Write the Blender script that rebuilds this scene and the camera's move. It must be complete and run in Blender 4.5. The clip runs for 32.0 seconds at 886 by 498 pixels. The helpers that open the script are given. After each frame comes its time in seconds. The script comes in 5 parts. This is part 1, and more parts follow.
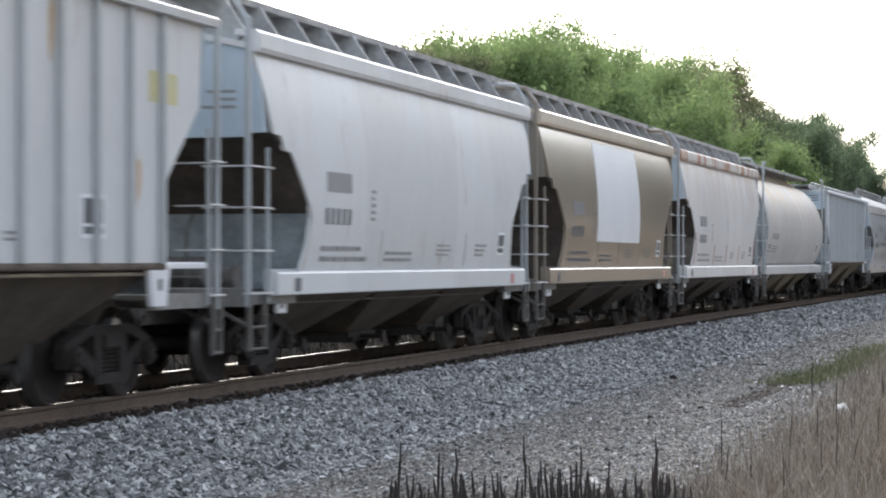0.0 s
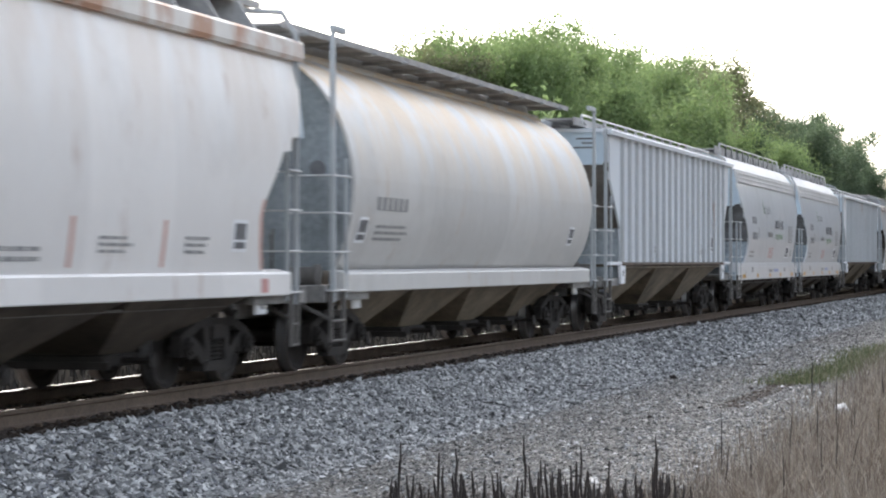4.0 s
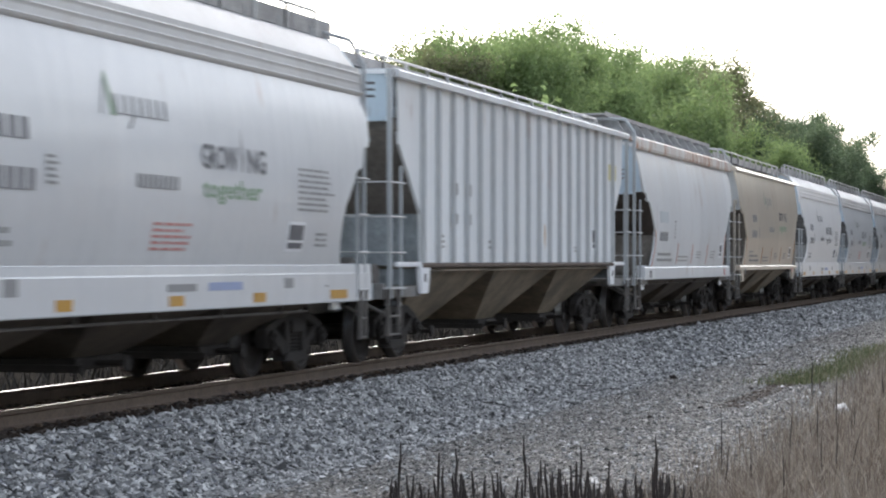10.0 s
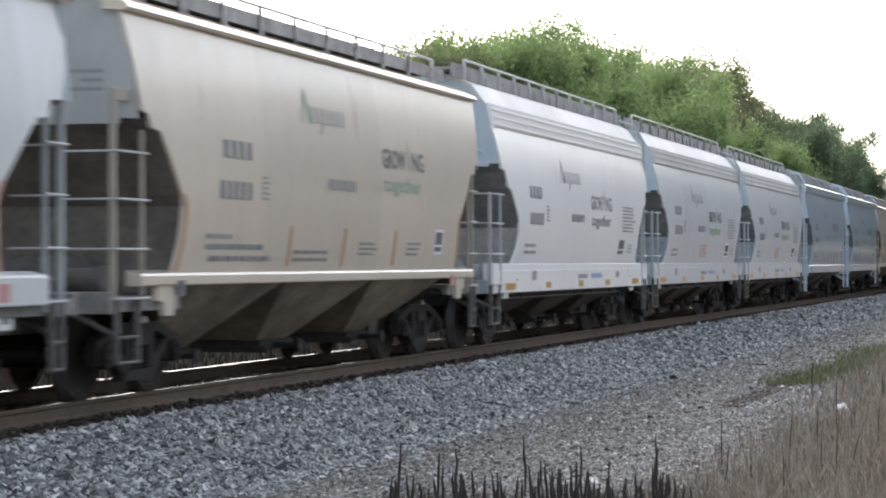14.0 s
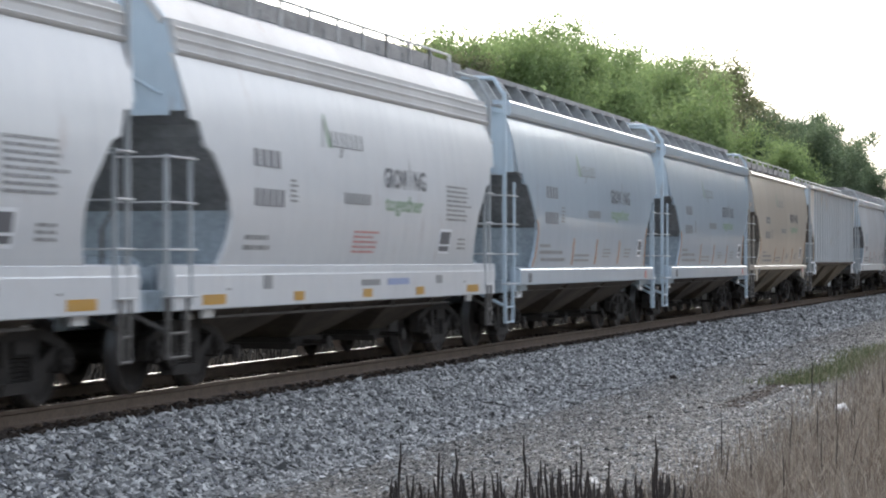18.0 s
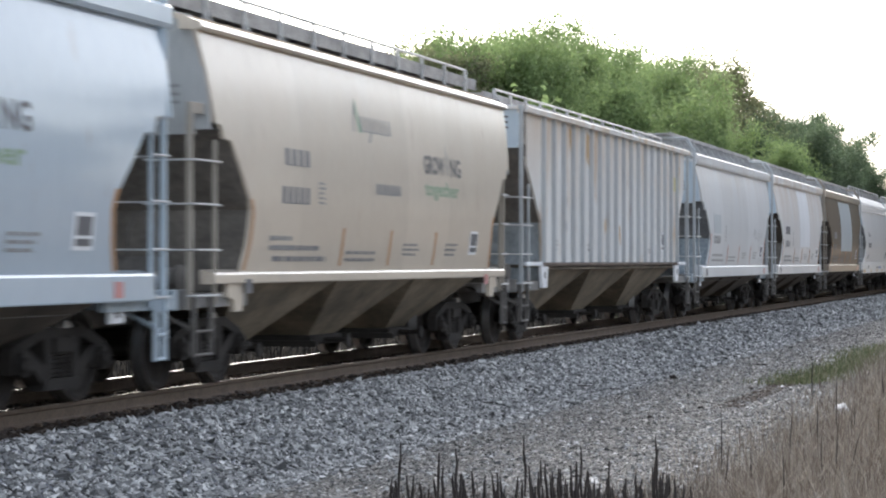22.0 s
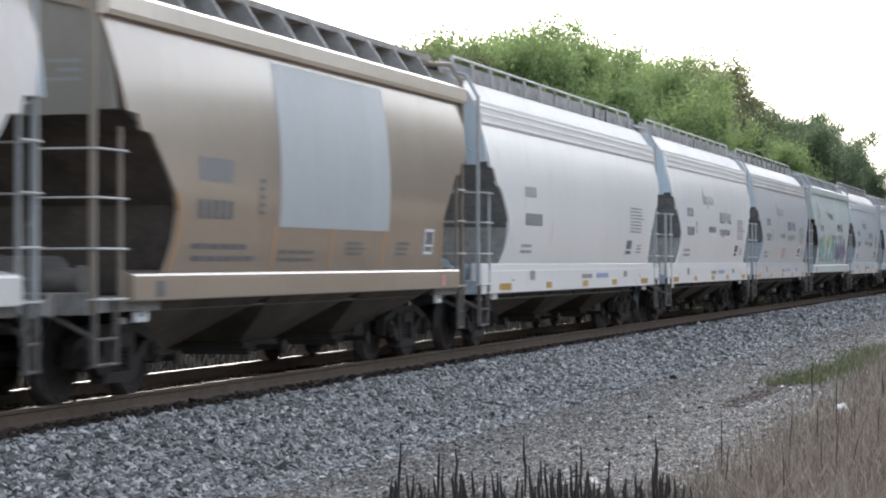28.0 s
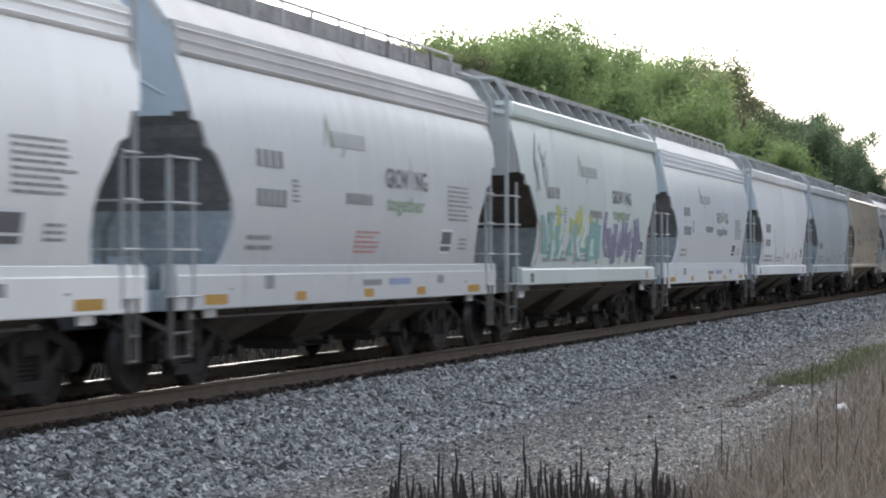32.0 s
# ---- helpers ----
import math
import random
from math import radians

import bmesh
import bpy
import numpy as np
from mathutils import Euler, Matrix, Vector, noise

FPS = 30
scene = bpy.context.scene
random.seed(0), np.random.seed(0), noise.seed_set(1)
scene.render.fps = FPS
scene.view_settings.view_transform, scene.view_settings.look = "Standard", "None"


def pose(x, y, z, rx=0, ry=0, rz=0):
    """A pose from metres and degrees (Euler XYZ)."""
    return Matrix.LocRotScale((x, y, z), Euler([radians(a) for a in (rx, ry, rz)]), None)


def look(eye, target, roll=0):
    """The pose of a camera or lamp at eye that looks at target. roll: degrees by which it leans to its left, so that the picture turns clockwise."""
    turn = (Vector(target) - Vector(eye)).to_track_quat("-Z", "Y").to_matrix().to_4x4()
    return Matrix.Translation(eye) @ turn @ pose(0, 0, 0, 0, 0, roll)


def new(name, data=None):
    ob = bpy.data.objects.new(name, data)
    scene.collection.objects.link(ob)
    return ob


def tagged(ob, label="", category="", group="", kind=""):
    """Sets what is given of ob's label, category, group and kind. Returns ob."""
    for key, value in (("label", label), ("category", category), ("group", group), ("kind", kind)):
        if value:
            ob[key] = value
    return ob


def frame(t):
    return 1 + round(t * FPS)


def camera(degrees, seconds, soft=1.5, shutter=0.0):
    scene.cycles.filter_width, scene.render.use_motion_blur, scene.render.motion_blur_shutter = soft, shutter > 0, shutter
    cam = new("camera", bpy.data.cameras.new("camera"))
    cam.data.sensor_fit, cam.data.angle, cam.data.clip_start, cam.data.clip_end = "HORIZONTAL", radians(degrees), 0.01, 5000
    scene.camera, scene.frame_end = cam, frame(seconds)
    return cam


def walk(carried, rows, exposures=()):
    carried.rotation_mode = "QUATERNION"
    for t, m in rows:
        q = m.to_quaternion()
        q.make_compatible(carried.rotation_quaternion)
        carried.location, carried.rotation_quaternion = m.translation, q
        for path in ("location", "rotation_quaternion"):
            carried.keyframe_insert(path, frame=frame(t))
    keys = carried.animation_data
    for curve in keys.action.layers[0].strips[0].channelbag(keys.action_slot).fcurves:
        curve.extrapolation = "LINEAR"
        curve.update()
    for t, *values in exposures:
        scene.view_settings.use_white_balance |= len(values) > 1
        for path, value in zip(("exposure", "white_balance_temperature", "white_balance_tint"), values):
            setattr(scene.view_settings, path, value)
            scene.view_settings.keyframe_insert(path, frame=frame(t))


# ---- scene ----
# World: x runs along the track away from the camera, y across it, z = 0 at the rail tops.
cam = camera(22.25, 32.0, soft=2.0, shutter=0.5)
EYE = (0.0, 0.0, 1.418)
VIEW = pose(*EYE, 90.316, 0, -74.21)
walk(cam, [(0, VIEW), (32, VIEW)], exposures=[(0, 1.62), (2, 1.70), (7, 1.74), (9, 1.58), (13, 1.54), (17, 1.55), (19, 1.63), (22, 1.70), (25, 1.66), (28, 1.63), (29, 1.54), (30, 1.34), (32, 1.40)])

# ---- light: a bright, nearly even evening sky ----
SUN_UP, SUN_ROUND = 34.0, 60.0
world = bpy.data.worlds.new("sky")
scene.world = world
world.use_nodes = True
wn, wl = world.node_tree.nodes, world.node_tree.links
sky = wn.new("ShaderNodeTexSky")
sky.sky_type = "NISHITA"
sky.sun_disc = False
sky.sun_elevation, sky.sun_rotation = radians(SUN_UP), radians(SUN_ROUND)
sky.air_density, sky.dust_density, sky.ozone_density = 1.0, 4.0, 2.0
soft_sky = wn.new("ShaderNodeHueSaturation")
soft_sky.inputs["Saturation"].default_value = 0.46
soft_sky.inputs["Value"].default_value = 1.0
wl.new(sky.outputs[0], soft_sky.inputs["Color"])
wl.new(soft_sky.outputs[0], wn["Background"].inputs["Color"])
wn["Background"].inputs["Strength"].default_value = 0.15
sun_data = bpy.data.lights.new("sun", "SUN")
sun_data.energy, sun_data.angle, sun_data.color = 0.5, radians(30), (1.0, 0.93, 0.84)
sun = new("sun", sun_data)
sun.matrix_world = look((math.sin(radians(SUN_ROUND)) * 60, math.cos(radians(SUN_ROUND)) * 60, 60 * math.tan(radians(SUN_UP))), (0, 0, 0))

# ---- the track and the train's run ----
TRACK_Y = 10.57
V0, ACC = 9.97, 0.027
RUN_SHIFT = 0.25
RADIUS = 0.457


def run(t):
    """Metres that the train has gone at t seconds."""
    return V0 * t + ACC * t * t / 2


# ---- materials ----
def nodes_of(name):
    m = bpy.data.materials.new(name)
    m.use_nodes = True
    t = m.node_tree
    return m, t.nodes, t.links, t.nodes["Principled BSDF"]


def noise_node(n, l, vec, scale, detail=4.0, rough=0.6):
    t = n.new("ShaderNodeTexNoise")
    t.inputs["Scale"].default_value, t.inputs["Detail"].default_value, t.inputs["Roughness"].default_value = scale, detail, rough
    l.new(vec, t.inputs["Vector"])
    return t.outputs["Fac"]


def ramp(n, l, fac, stops):
    r = n.new("ShaderNodeValToRGB")
    e = r.color_ramp.elements
    while len(e) < len(stops):
        e.new(0.5)
    for i, (p, c) in enumerate(stops):
        e[i].position = p
        e[i].color = (*c, 1) if len(c) == 3 else c
    l.new(fac, r.inputs["Fac"])
    return r.outputs["Color"]


def mix(n, l, fac, a, b, blend="MIX"):
    m = n.new("ShaderNodeMix")
    m.data_type, m.blend_type = "RGBA", blend
    for socket, value in ((m.inputs[0], fac), (m.inputs[6], a), (m.inputs[7], b)):
        if isinstance(value, (int, float)):
            socket.default_value = value
        elif isinstance(value, tuple):
            socket.default_value = (*value, 1)
        else:
            l.new(value, socket)
    return m.outputs[2]


def stretched(n, l, kind, scale, add=None):
    tc = n.new("ShaderNodeTexCoord")
    mp = n.new("ShaderNodeMapping")
    mp.inputs["Scale"].default_value = scale
    l.new(tc.outputs[kind], mp.inputs["Vector"])
    if add is None:
        return mp.outputs[0]
    info = n.new("ShaderNodeObjectInfo")
    mul = n.new("ShaderNodeMath")
    mul.operation = "MULTIPLY"
    mul.inputs[1].default_value = add
    l.new(info.outputs["Random"], mul.inputs[0])
    v = n.new("ShaderNodeVectorMath")
    v.operation = "ADD"
    l.new(mp.outputs[0], v.inputs[0])
    l.new(mul.outputs[0], v.inputs[1])
    return v.outputs[0]


def bump(n, l, bsdf, fac, strength, distance):
    b = n.new("ShaderNodeBump")
    b.inputs["Strength"].default_value, b.inputs["Distance"].default_value = strength, distance
    l.new(fac, b.inputs["Height"])
    l.new(b.outputs[0], bsdf.inputs["Normal"])


def span(n, l, fac, lo, hi):
    r = n.new("ShaderNodeMapRange")
    r.inputs["From Min"].default_value, r.inputs["From Max"].default_value = lo, hi
    l.new(fac, r.inputs["Value"])
    return r.outputs[0]


def scaled(n, l, fac, k):
    m = n.new("ShaderNodeMath")
    m.operation = "MULTIPLY"
    m.inputs[1].default_value = k
    l.new(fac, m.inputs[0])
    return m.outputs[0]


def paint(name, colour, rust=0.15, dirt=0.35, rough=0.5, rust_colour=(0.28, 0.13, 0.06), panels=0.10, wave=0.12, coat=0.0, rust_size=1.6, bleed=0.0, bleed_colour=(0.50, 0.32, 0.17), gloss=0.07):
    """Weathered car paint: plate-to-plate tone, downward dust streaks, blotches of rust, rust bleeding down from the eave."""
    m, n, l, b = nodes_of(name)
    tall = stretched(n, l, "Object", (1.7, 1.7, 0.16), 37.0)
    wide = stretched(n, l, "Object", (0.75, 0.75, 0.55), 91.0)
    fine = stretched(n, l, "Object", (14, 14, 5), 13.0)
    plate = stretched(n, l, "Object", (0.42, 0.0, 0.0), 5.0)
    vor = n.new("ShaderNodeTexVoronoi")
    vor.voronoi_dimensions = "1D"
    vor.inputs["Scale"].default_value = 1.0
    sep = n.new("ShaderNodeSeparateXYZ")
    l.new(plate, sep.inputs[0])
    l.new(sep.outputs[0], vor.inputs["W"])
    tone = n.new("ShaderNodeSeparateColor")
    l.new(vor.outputs["Color"], tone.inputs[0])
    shade = tuple(c * (1 - panels) for c in colour)
    base = mix(n, l, tone.outputs[0], colour, shade)
    dust = tuple(0.55 * c + 0.45 * d for c, d in zip(colour, (0.36, 0.32, 0.27)))
    streak = span(n, l, noise_node(n, l, tall, 1.0, 5), 0.44, 0.86)
    base = mix(n, l, scaled(n, l, streak, dirt * 0.75), base, dust)
    blot = span(n, l, noise_node(n, l, wide, 1.3, 6, 0.65), 0.55, 0.80)
    base = mix(n, l, scaled(n, l, blot, dirt * 0.8), base, tuple(0.6 * c for c in dust))
    r = span(n, l, noise_node(n, l, stretched(n, l, "Object", (1.5, 1.5, 0.5), 61.0), rust_size, 8, 0.7), 0.615 - rust * 0.19, 0.735 - rust * 0.19)
    base = mix(n, l, scaled(n, l, r, min(1.0, 0.35 + rust)), base, rust_colour)
    if bleed:
        height = n.new("ShaderNodeSeparateXYZ")
        l.new(n.new("ShaderNodeTexCoord").outputs["Object"], height.inputs[0])
        runs = span(n, l, noise_node(n, l, stretched(n, l, "Object", (1.3, 1.3, 0.30), 47.0), 1.0, 7, 0.65), 0.41, 0.57)
        reach = n.new("ShaderNodeMath")
        reach.operation = "MULTIPLY"
        l.new(runs, reach.inputs[0])
        l.new(span(n, l, height.outputs[2], 2.3, 3.7), reach.inputs[1])
        base = mix(n, l, scaled(n, l, reach.outputs[0], bleed), base, bleed_colour)
    grain = noise_node(n, l, fine, 1.0, 3)
    base = mix(n, l, 0.10, base, ramp(n, l, grain, [(0.3, (0.3, 0.3, 0.3)), (0.7, (0.75, 0.75, 0.75))]), "OVERLAY")
    l.new(base, b.inputs["Base Color"])
    l.new(mix(n, l, streak, (rough, rough, rough), (rough + (0.14 if not coat else 0.03),) * 3), b.inputs["Roughness"])
    bump(n, l, b, noise_node(n, l, stretched(n, l, "Object", (1.25, 1.25, 0.24), 23.0), 1.0, 2), wave, 0.05)
    b.inputs["Coat Weight"].default_value, b.inputs["Coat Roughness"].default_value = coat, gloss
    return m


def grime(name, colour, vary=0.5, rough=0.85, scale=3.0, metal=0.0):
    """Dusty dark iron, timber, stone: two scales of noise round one colour."""
    m, n, l, b = nodes_of(name)
    v = stretched(n, l, "Object", (1, 1, 1), 17.0)
    lo, hi = tuple(c * (1 - vary) for c in colour), tuple(min(1, c * (1 + vary)) for c in colour)
    a = ramp(n, l, noise_node(n, l, v, scale, 6), [(0.3, lo), (0.7, hi)])
    f = noise_node(n, l, v, scale * 9, 3)
    l.new(mix(n, l, 0.25, a, ramp(n, l, f, [(0.35, (0.15, 0.14, 0.13)), (0.7, (0.8, 0.78, 0.74))]), "OVERLAY"), b.inputs["Base Color"])
    b.inputs["Roughness"].default_value, b.inputs["Metallic"].default_value = rough, metal
    bump(n, l, b, f, 0.25, 0.01)
    return m


def flat(name, colour, rough=0.6):
    m, n, l, b = nodes_of(name)
    v = stretched(n, l, "Object", (6, 6, 6), 7.0)
    l.new(mix(n, l, span(n, l, noise_node(n, l, v, 1.0, 5), 0.35, 0.8), colour, tuple(0.72 * c + 0.08 for c in colour)), b.inputs["Base Color"])
    b.inputs["Roughness"].default_value = rough
    return m


WARM_POST = paint("tan_post_paint", (0.25, 0.215, 0.175), 0.05, 0.4)
SAND_POST = paint("sand_post_paint", (0.37, 0.335, 0.285), 0.08, 0.4)
PALE = paint("pale_grey_paint", (0.665, 0.68, 0.69), 0.08, 0.28, bleed=0.10, coat=0.25, gloss=0.22)
WHITE = paint("white_paint", (0.89, 0.885, 0.875), 0.02, 0.12, 0.34, panels=0.04, wave=0.06, bleed=0.05, coat=0.3, gloss=0.20)
ICE = paint("pale_ice_blue_paint", (0.79, 0.815, 0.83), 0.06, 0.22, bleed=0.1)
TEALISH = paint("pale_green_grey_paint", (0.63, 0.705, 0.685), 0.05, 0.25, coat=0.25, gloss=0.2)
SKYISH = paint("pale_blue_white_paint", (0.78, 0.825, 0.865), 0.02, 0.15, 0.34, panels=0.05, coat=0.3, gloss=0.2)
FROST = paint("frosty_blue_white_paint", (0.70, 0.735, 0.77), 0.05, 0.22, bleed=0.05)
MIST = paint("misty_blue_grey_paint", (0.46, 0.51, 0.54), 0.04, 0.25)
CHALK = paint("rust_streaked_white_paint", (0.76, 0.745, 0.73), 0.12, 0.32, bleed=0.32, coat=0.25, gloss=0.22)
SILVER = paint("silver_grey_paint", (0.64, 0.655, 0.67), 0.01, 0.08, 0.38, panels=0.05, wave=0.7, coat=0.34, gloss=0.10)
BLUEGREY = paint("blue_grey_paint", (0.46, 0.545, 0.62), 0.01, 0.08, 0.30, panels=0.06, wave=0.5, coat=0.55, gloss=0.06)
TAN = paint("tan_paint", (0.325, 0.266, 0.207), 0.04, 0.3, 0.42, wave=0.08, coat=0.95, gloss=0.16)
BROWN = paint("brown_taupe_paint", (0.30, 0.236, 0.182), 0.04, 0.35, 0.42, wave=0.08, coat=0.95, gloss=0.16, bleed=0.22, bleed_colour=(0.27, 0.17, 0.10))
SAND = paint("sand_paint", (0.62, 0.548, 0.455), 0.06, 0.30, 0.36, bleed=0.10, wave=0.14, coat=0.5, gloss=0.16)
DULL = paint("dull_grey_paint", (0.40, 0.41, 0.41), 0.06, 0.4)
RUSTED = paint("heavily_rusted_pale_paint", (0.72, 0.725, 0.715), 0.42, 0.3, rust_colour=(0.46, 0.31, 0.17), rust_size=0.75, bleed=0.42, bleed_colour=(0.55, 0.38, 0.21))
CREAM = paint("stained_cream_paint", (0.565, 0.558, 0.54), 0.10, 0.40, rust_colour=(0.40, 0.26, 0.14), bleed=0.75, bleed_colour=(0.60, 0.44, 0.26))
RUSTY_TOP = paint("rust_patched_roof_paint", (0.68, 0.65, 0.61), 0.80, 0.4, rust_colour=(0.40, 0.22, 0.14))
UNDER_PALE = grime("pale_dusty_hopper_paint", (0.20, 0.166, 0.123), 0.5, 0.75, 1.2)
# Dusty brown, darkened further for the shade under the cars.
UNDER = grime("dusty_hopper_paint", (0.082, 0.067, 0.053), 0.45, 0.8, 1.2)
PLATE_GREY = grime("grey_plate", (0.21, 0.205, 0.20), 0.3, 0.6, 1.4)
BULK = grime("dusty_blue_grey_plate", (0.235, 0.265, 0.285), 0.35, 0.6, 1.4)
BULK_PALE = grime("dusty_pale_grey_plate", (0.33, 0.335, 0.33), 0.3, 0.6, 1.4)
# Brown-grey darkened for the shade on the downward-facing slope sheets.
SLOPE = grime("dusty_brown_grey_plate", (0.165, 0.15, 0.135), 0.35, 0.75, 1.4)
# Ribs darker than their plates, drawing in the shadow lines beside them.
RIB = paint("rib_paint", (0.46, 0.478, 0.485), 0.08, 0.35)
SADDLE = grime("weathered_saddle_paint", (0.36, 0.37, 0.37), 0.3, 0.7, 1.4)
# Dark colour stands for shade under the end plates and the car.
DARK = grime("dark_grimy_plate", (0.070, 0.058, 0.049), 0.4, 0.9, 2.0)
IRON = grime("dusty_cast_iron", (0.019, 0.0155, 0.0135), 0.5, 0.85, 4.0)
WHEEL = grime("wheel_steel", (0.022, 0.018, 0.016), 0.4, 0.7, 4.0, 0.4)
BRIGHT = grime("bare_worn_steel", (0.48, 0.49, 0.51), 0.2, 0.28, 6.0, 0.9)
# Grey paint tinted pale blue for the sky light on the car ends.
END_SKY_TINT = paint("sky_tinted_end_paint", (0.50, 0.595, 0.67), 0.03, 0.22)
# Tan darkened for the shade on the end plates.
SHADED_TAN = paint("shaded_tan_paint", (0.24, 0.22, 0.19), 0.03, 0.35)
# Grey darkened for the shade on the silver cars' slope sheets.
SLATE = grime("shaded_slate_plate", (0.205, 0.21, 0.218), 0.3, 0.6, 1.4)
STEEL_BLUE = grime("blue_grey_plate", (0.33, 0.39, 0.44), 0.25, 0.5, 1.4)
# Grey below the body paint, for the shade on the corner posts.
POST = paint("grey_post_paint", (0.40, 0.425, 0.44), 0.10, 0.4)
STAIN = paint("thin_rust_stain", (0.55, 0.40, 0.24), 0.45, 0.6, 0.8, rust_colour=(0.46, 0.26, 0.12), rust_size=3.0)
EAVE_GREY = paint("dusty_grey_eave_paint", (0.57, 0.565, 0.555), 0.05, 0.4)
# Rusty lower edge, darkened further for the shadow line under the plate.
RUST_SHADOW_EDGE = grime("rust_dark_edge", (0.10, 0.075, 0.058), 0.5, 0.85, 3.0)
RUSTLINE = flat("orange_rust_line", (0.46, 0.25, 0.12), 0.8)
PINKLINE = flat("faded_red_line", (0.58, 0.34, 0.28), 0.8)
GALV = grime("galvanised_bar", (0.54, 0.55, 0.555), 0.2, 0.5, 3.0, 0.1)
MESHWALK = grime("walkway_grating", (0.35, 0.345, 0.34), 0.3, 0.8, 3.0)
RAIL_SIDE = grime("brown_rail_steel", (0.11, 0.078, 0.056), 0.25, 0.75, 3.0)
RAIL_TOP = grime("worn_rail_head", (0.62, 0.61, 0.60), 0.15, 0.24, 5.0, 1.0)
TIMBER = grime("creosoted_timber", (0.075, 0.058, 0.045), 0.4, 0.9, 3.0)
INK = flat("faded_black_lettering", (0.12, 0.12, 0.13))
MARK = flat("worn_dark_marks", (0.20, 0.20, 0.21))
EMBLEM = flat("thin_grey_emblem", (0.22, 0.225, 0.23))
STEP = grime("dusty_step_iron", (0.12, 0.112, 0.105), 0.3, 0.7, 4.0)
GREYINK = flat("faded_grey_lettering", (0.27, 0.27, 0.27))
GREENINK = flat("faded_green_lettering", (0.28, 0.385, 0.265))
REDINK = flat("faded_red_lettering", (0.55, 0.25, 0.23))
ORANGE = flat("orange_reflector", (0.52, 0.28, 0.035), 0.35)
YELLOW = flat("yellow_placard", (0.60, 0.56, 0.30))
WHITEPATCH = paint("fresh_white_paint", (0.80, 0.815, 0.84), 0.0, 0.12, 0.4, panels=0.05, wave=0.06)
GREYPATCH = paint("grey_paint_patch", (0.46, 0.50, 0.52), 0.0, 0.15, 0.45, panels=0.05, wave=0.06)
BLUEINK = flat("blue_lettering", (0.30, 0.36, 0.55))


# ---- mesh helpers ----
class Build:
    """Collects points and faces of one mesh."""

    def __init__(self):
        self.v, self.f = [], []

    def add(self, points, faces):
        k = len(self.v)
        self.v += [tuple(p) for p in points]
        self.f += [tuple(k + i for i in face) for face in faces]
        return self

    def box(self, x0, x1, y0, y1, z0, z1, c=0.0):
        if c:
            pts = []
            for z, s in ((z0, c), (z0 + c, 0), (z1 - c, 0), (z1, c)):
                pts += [(x0 + s, y0 + s, z), (x1 - s, y0 + s, z), (x1 - s, y1 - s, z), (x0 + s, y1 - s, z)]
            faces = [(3, 2, 1, 0), (12, 13, 14, 15)]
            for r in range(3):
                for i in range(4):
                    j = (i + 1) % 4
                    faces.append((4 * r + i, 4 * r + j, 4 * r + 4 + j, 4 * r + 4 + i))
            return self.add(pts, faces)
        pts = [(x, y, z) for z in (z0, z1) for x, y in ((x0, y0), (x1, y0), (x1, y1), (x0, y1))]
        return self.add(pts, [(3, 2, 1, 0), (4, 5, 6, 7), (0, 1, 5, 4), (1, 2, 6, 5), (2, 3, 7, 6), (3, 0, 4, 7)])

    def bar(self, a, b, r, n=6, r2=None):
        """A round bar from a to b."""
        a, b = Vector(a), Vector(b)
        d = (b - a).normalized()
        s = d.orthogonal().normalized()
        t = d.cross(s)
        r2 = r if r2 is None else r2
        pts = []
        for p, q in ((a, r), (b, r2)):
            pts += [p + q * (math.cos(2 * math.pi * i / n) * s + math.sin(2 * math.pi * i / n) * t) for i in range(n)]
        faces = [(i, (i + 1) % n, n + (i + 1) % n, n + i) for i in range(n)]
        return self.add(pts, faces + [tuple(range(n - 1, -1, -1)), tuple(range(n, 2 * n))])

    def prism(self, outline, y0, y1, axis="y"):
        """A flat outline of (x, z) points drawn out from y0 to y1 (axis x: outline of (y, z))."""
        k = len(outline)
        put_ = (lambda p, q: (p[0], q, p[1])) if axis == "y" else (lambda p, q: (q, p[0], p[1]))
        pts = [put_(p, y0) for p in outline] + [put_(p, y1) for p in outline]
        return self.add(pts, [(i, (i + 1) % k, k + (i + 1) % k, k + i) for i in range(k)] + [tuple(range(k - 1, -1, -1)), tuple(range(k, 2 * k))])

    def shell(self, rows, rows_in):
        """A sheet with thickness: rows of outer points and rows of inner points."""
        nr, nc = len(rows), len(rows[0])
        pts = [p for r in rows for p in r] + [p for r in rows_in for p in r]
        o = nr * nc
        faces = []
        for i in range(nr - 1):
            for j in range(nc - 1):
                a = i * nc + j
                faces.append((a, a + 1, a + nc + 1, a + nc))
                faces.append((o + a, o + a + nc, o + a + nc + 1, o + a + 1))
        for j in range(nc - 1):
            a, b = j, (nr - 1) * nc + j
            faces.append((a + 1, a, o + a, o + a + 1))
            faces.append((b, b + 1, o + b + 1, o + b))
        for i in range(nr - 1):
            a, b = i * nc, i * nc + nc - 1
            faces.append((a, a + nc, o + a + nc, o + a))
            faces.append((b + nc, b, o + b, o + b + nc))
        return self.add(pts, faces)

    def mesh(self, name, flip=(1, 1), smooth=False):
        sx, sy = flip
        me = bpy.data.meshes.new(name)
        faces = self.f if sx * sy > 0 else [tuple(reversed(q)) for q in self.f]
        me.from_pydata([(sx * x, sy * y, z) for x, y, z in self.v], [], faces)
        bm = bmesh.new()
        bm.from_mesh(me)
        bmesh.ops.recalc_face_normals(bm, faces=bm.faces)
        if smooth:
            for q in bm.faces:
                q.smooth = True
            for e in bm.edges:
                e.smooth = not (len(e.link_faces) == 2 and e.calc_face_angle(0) > 0.6)
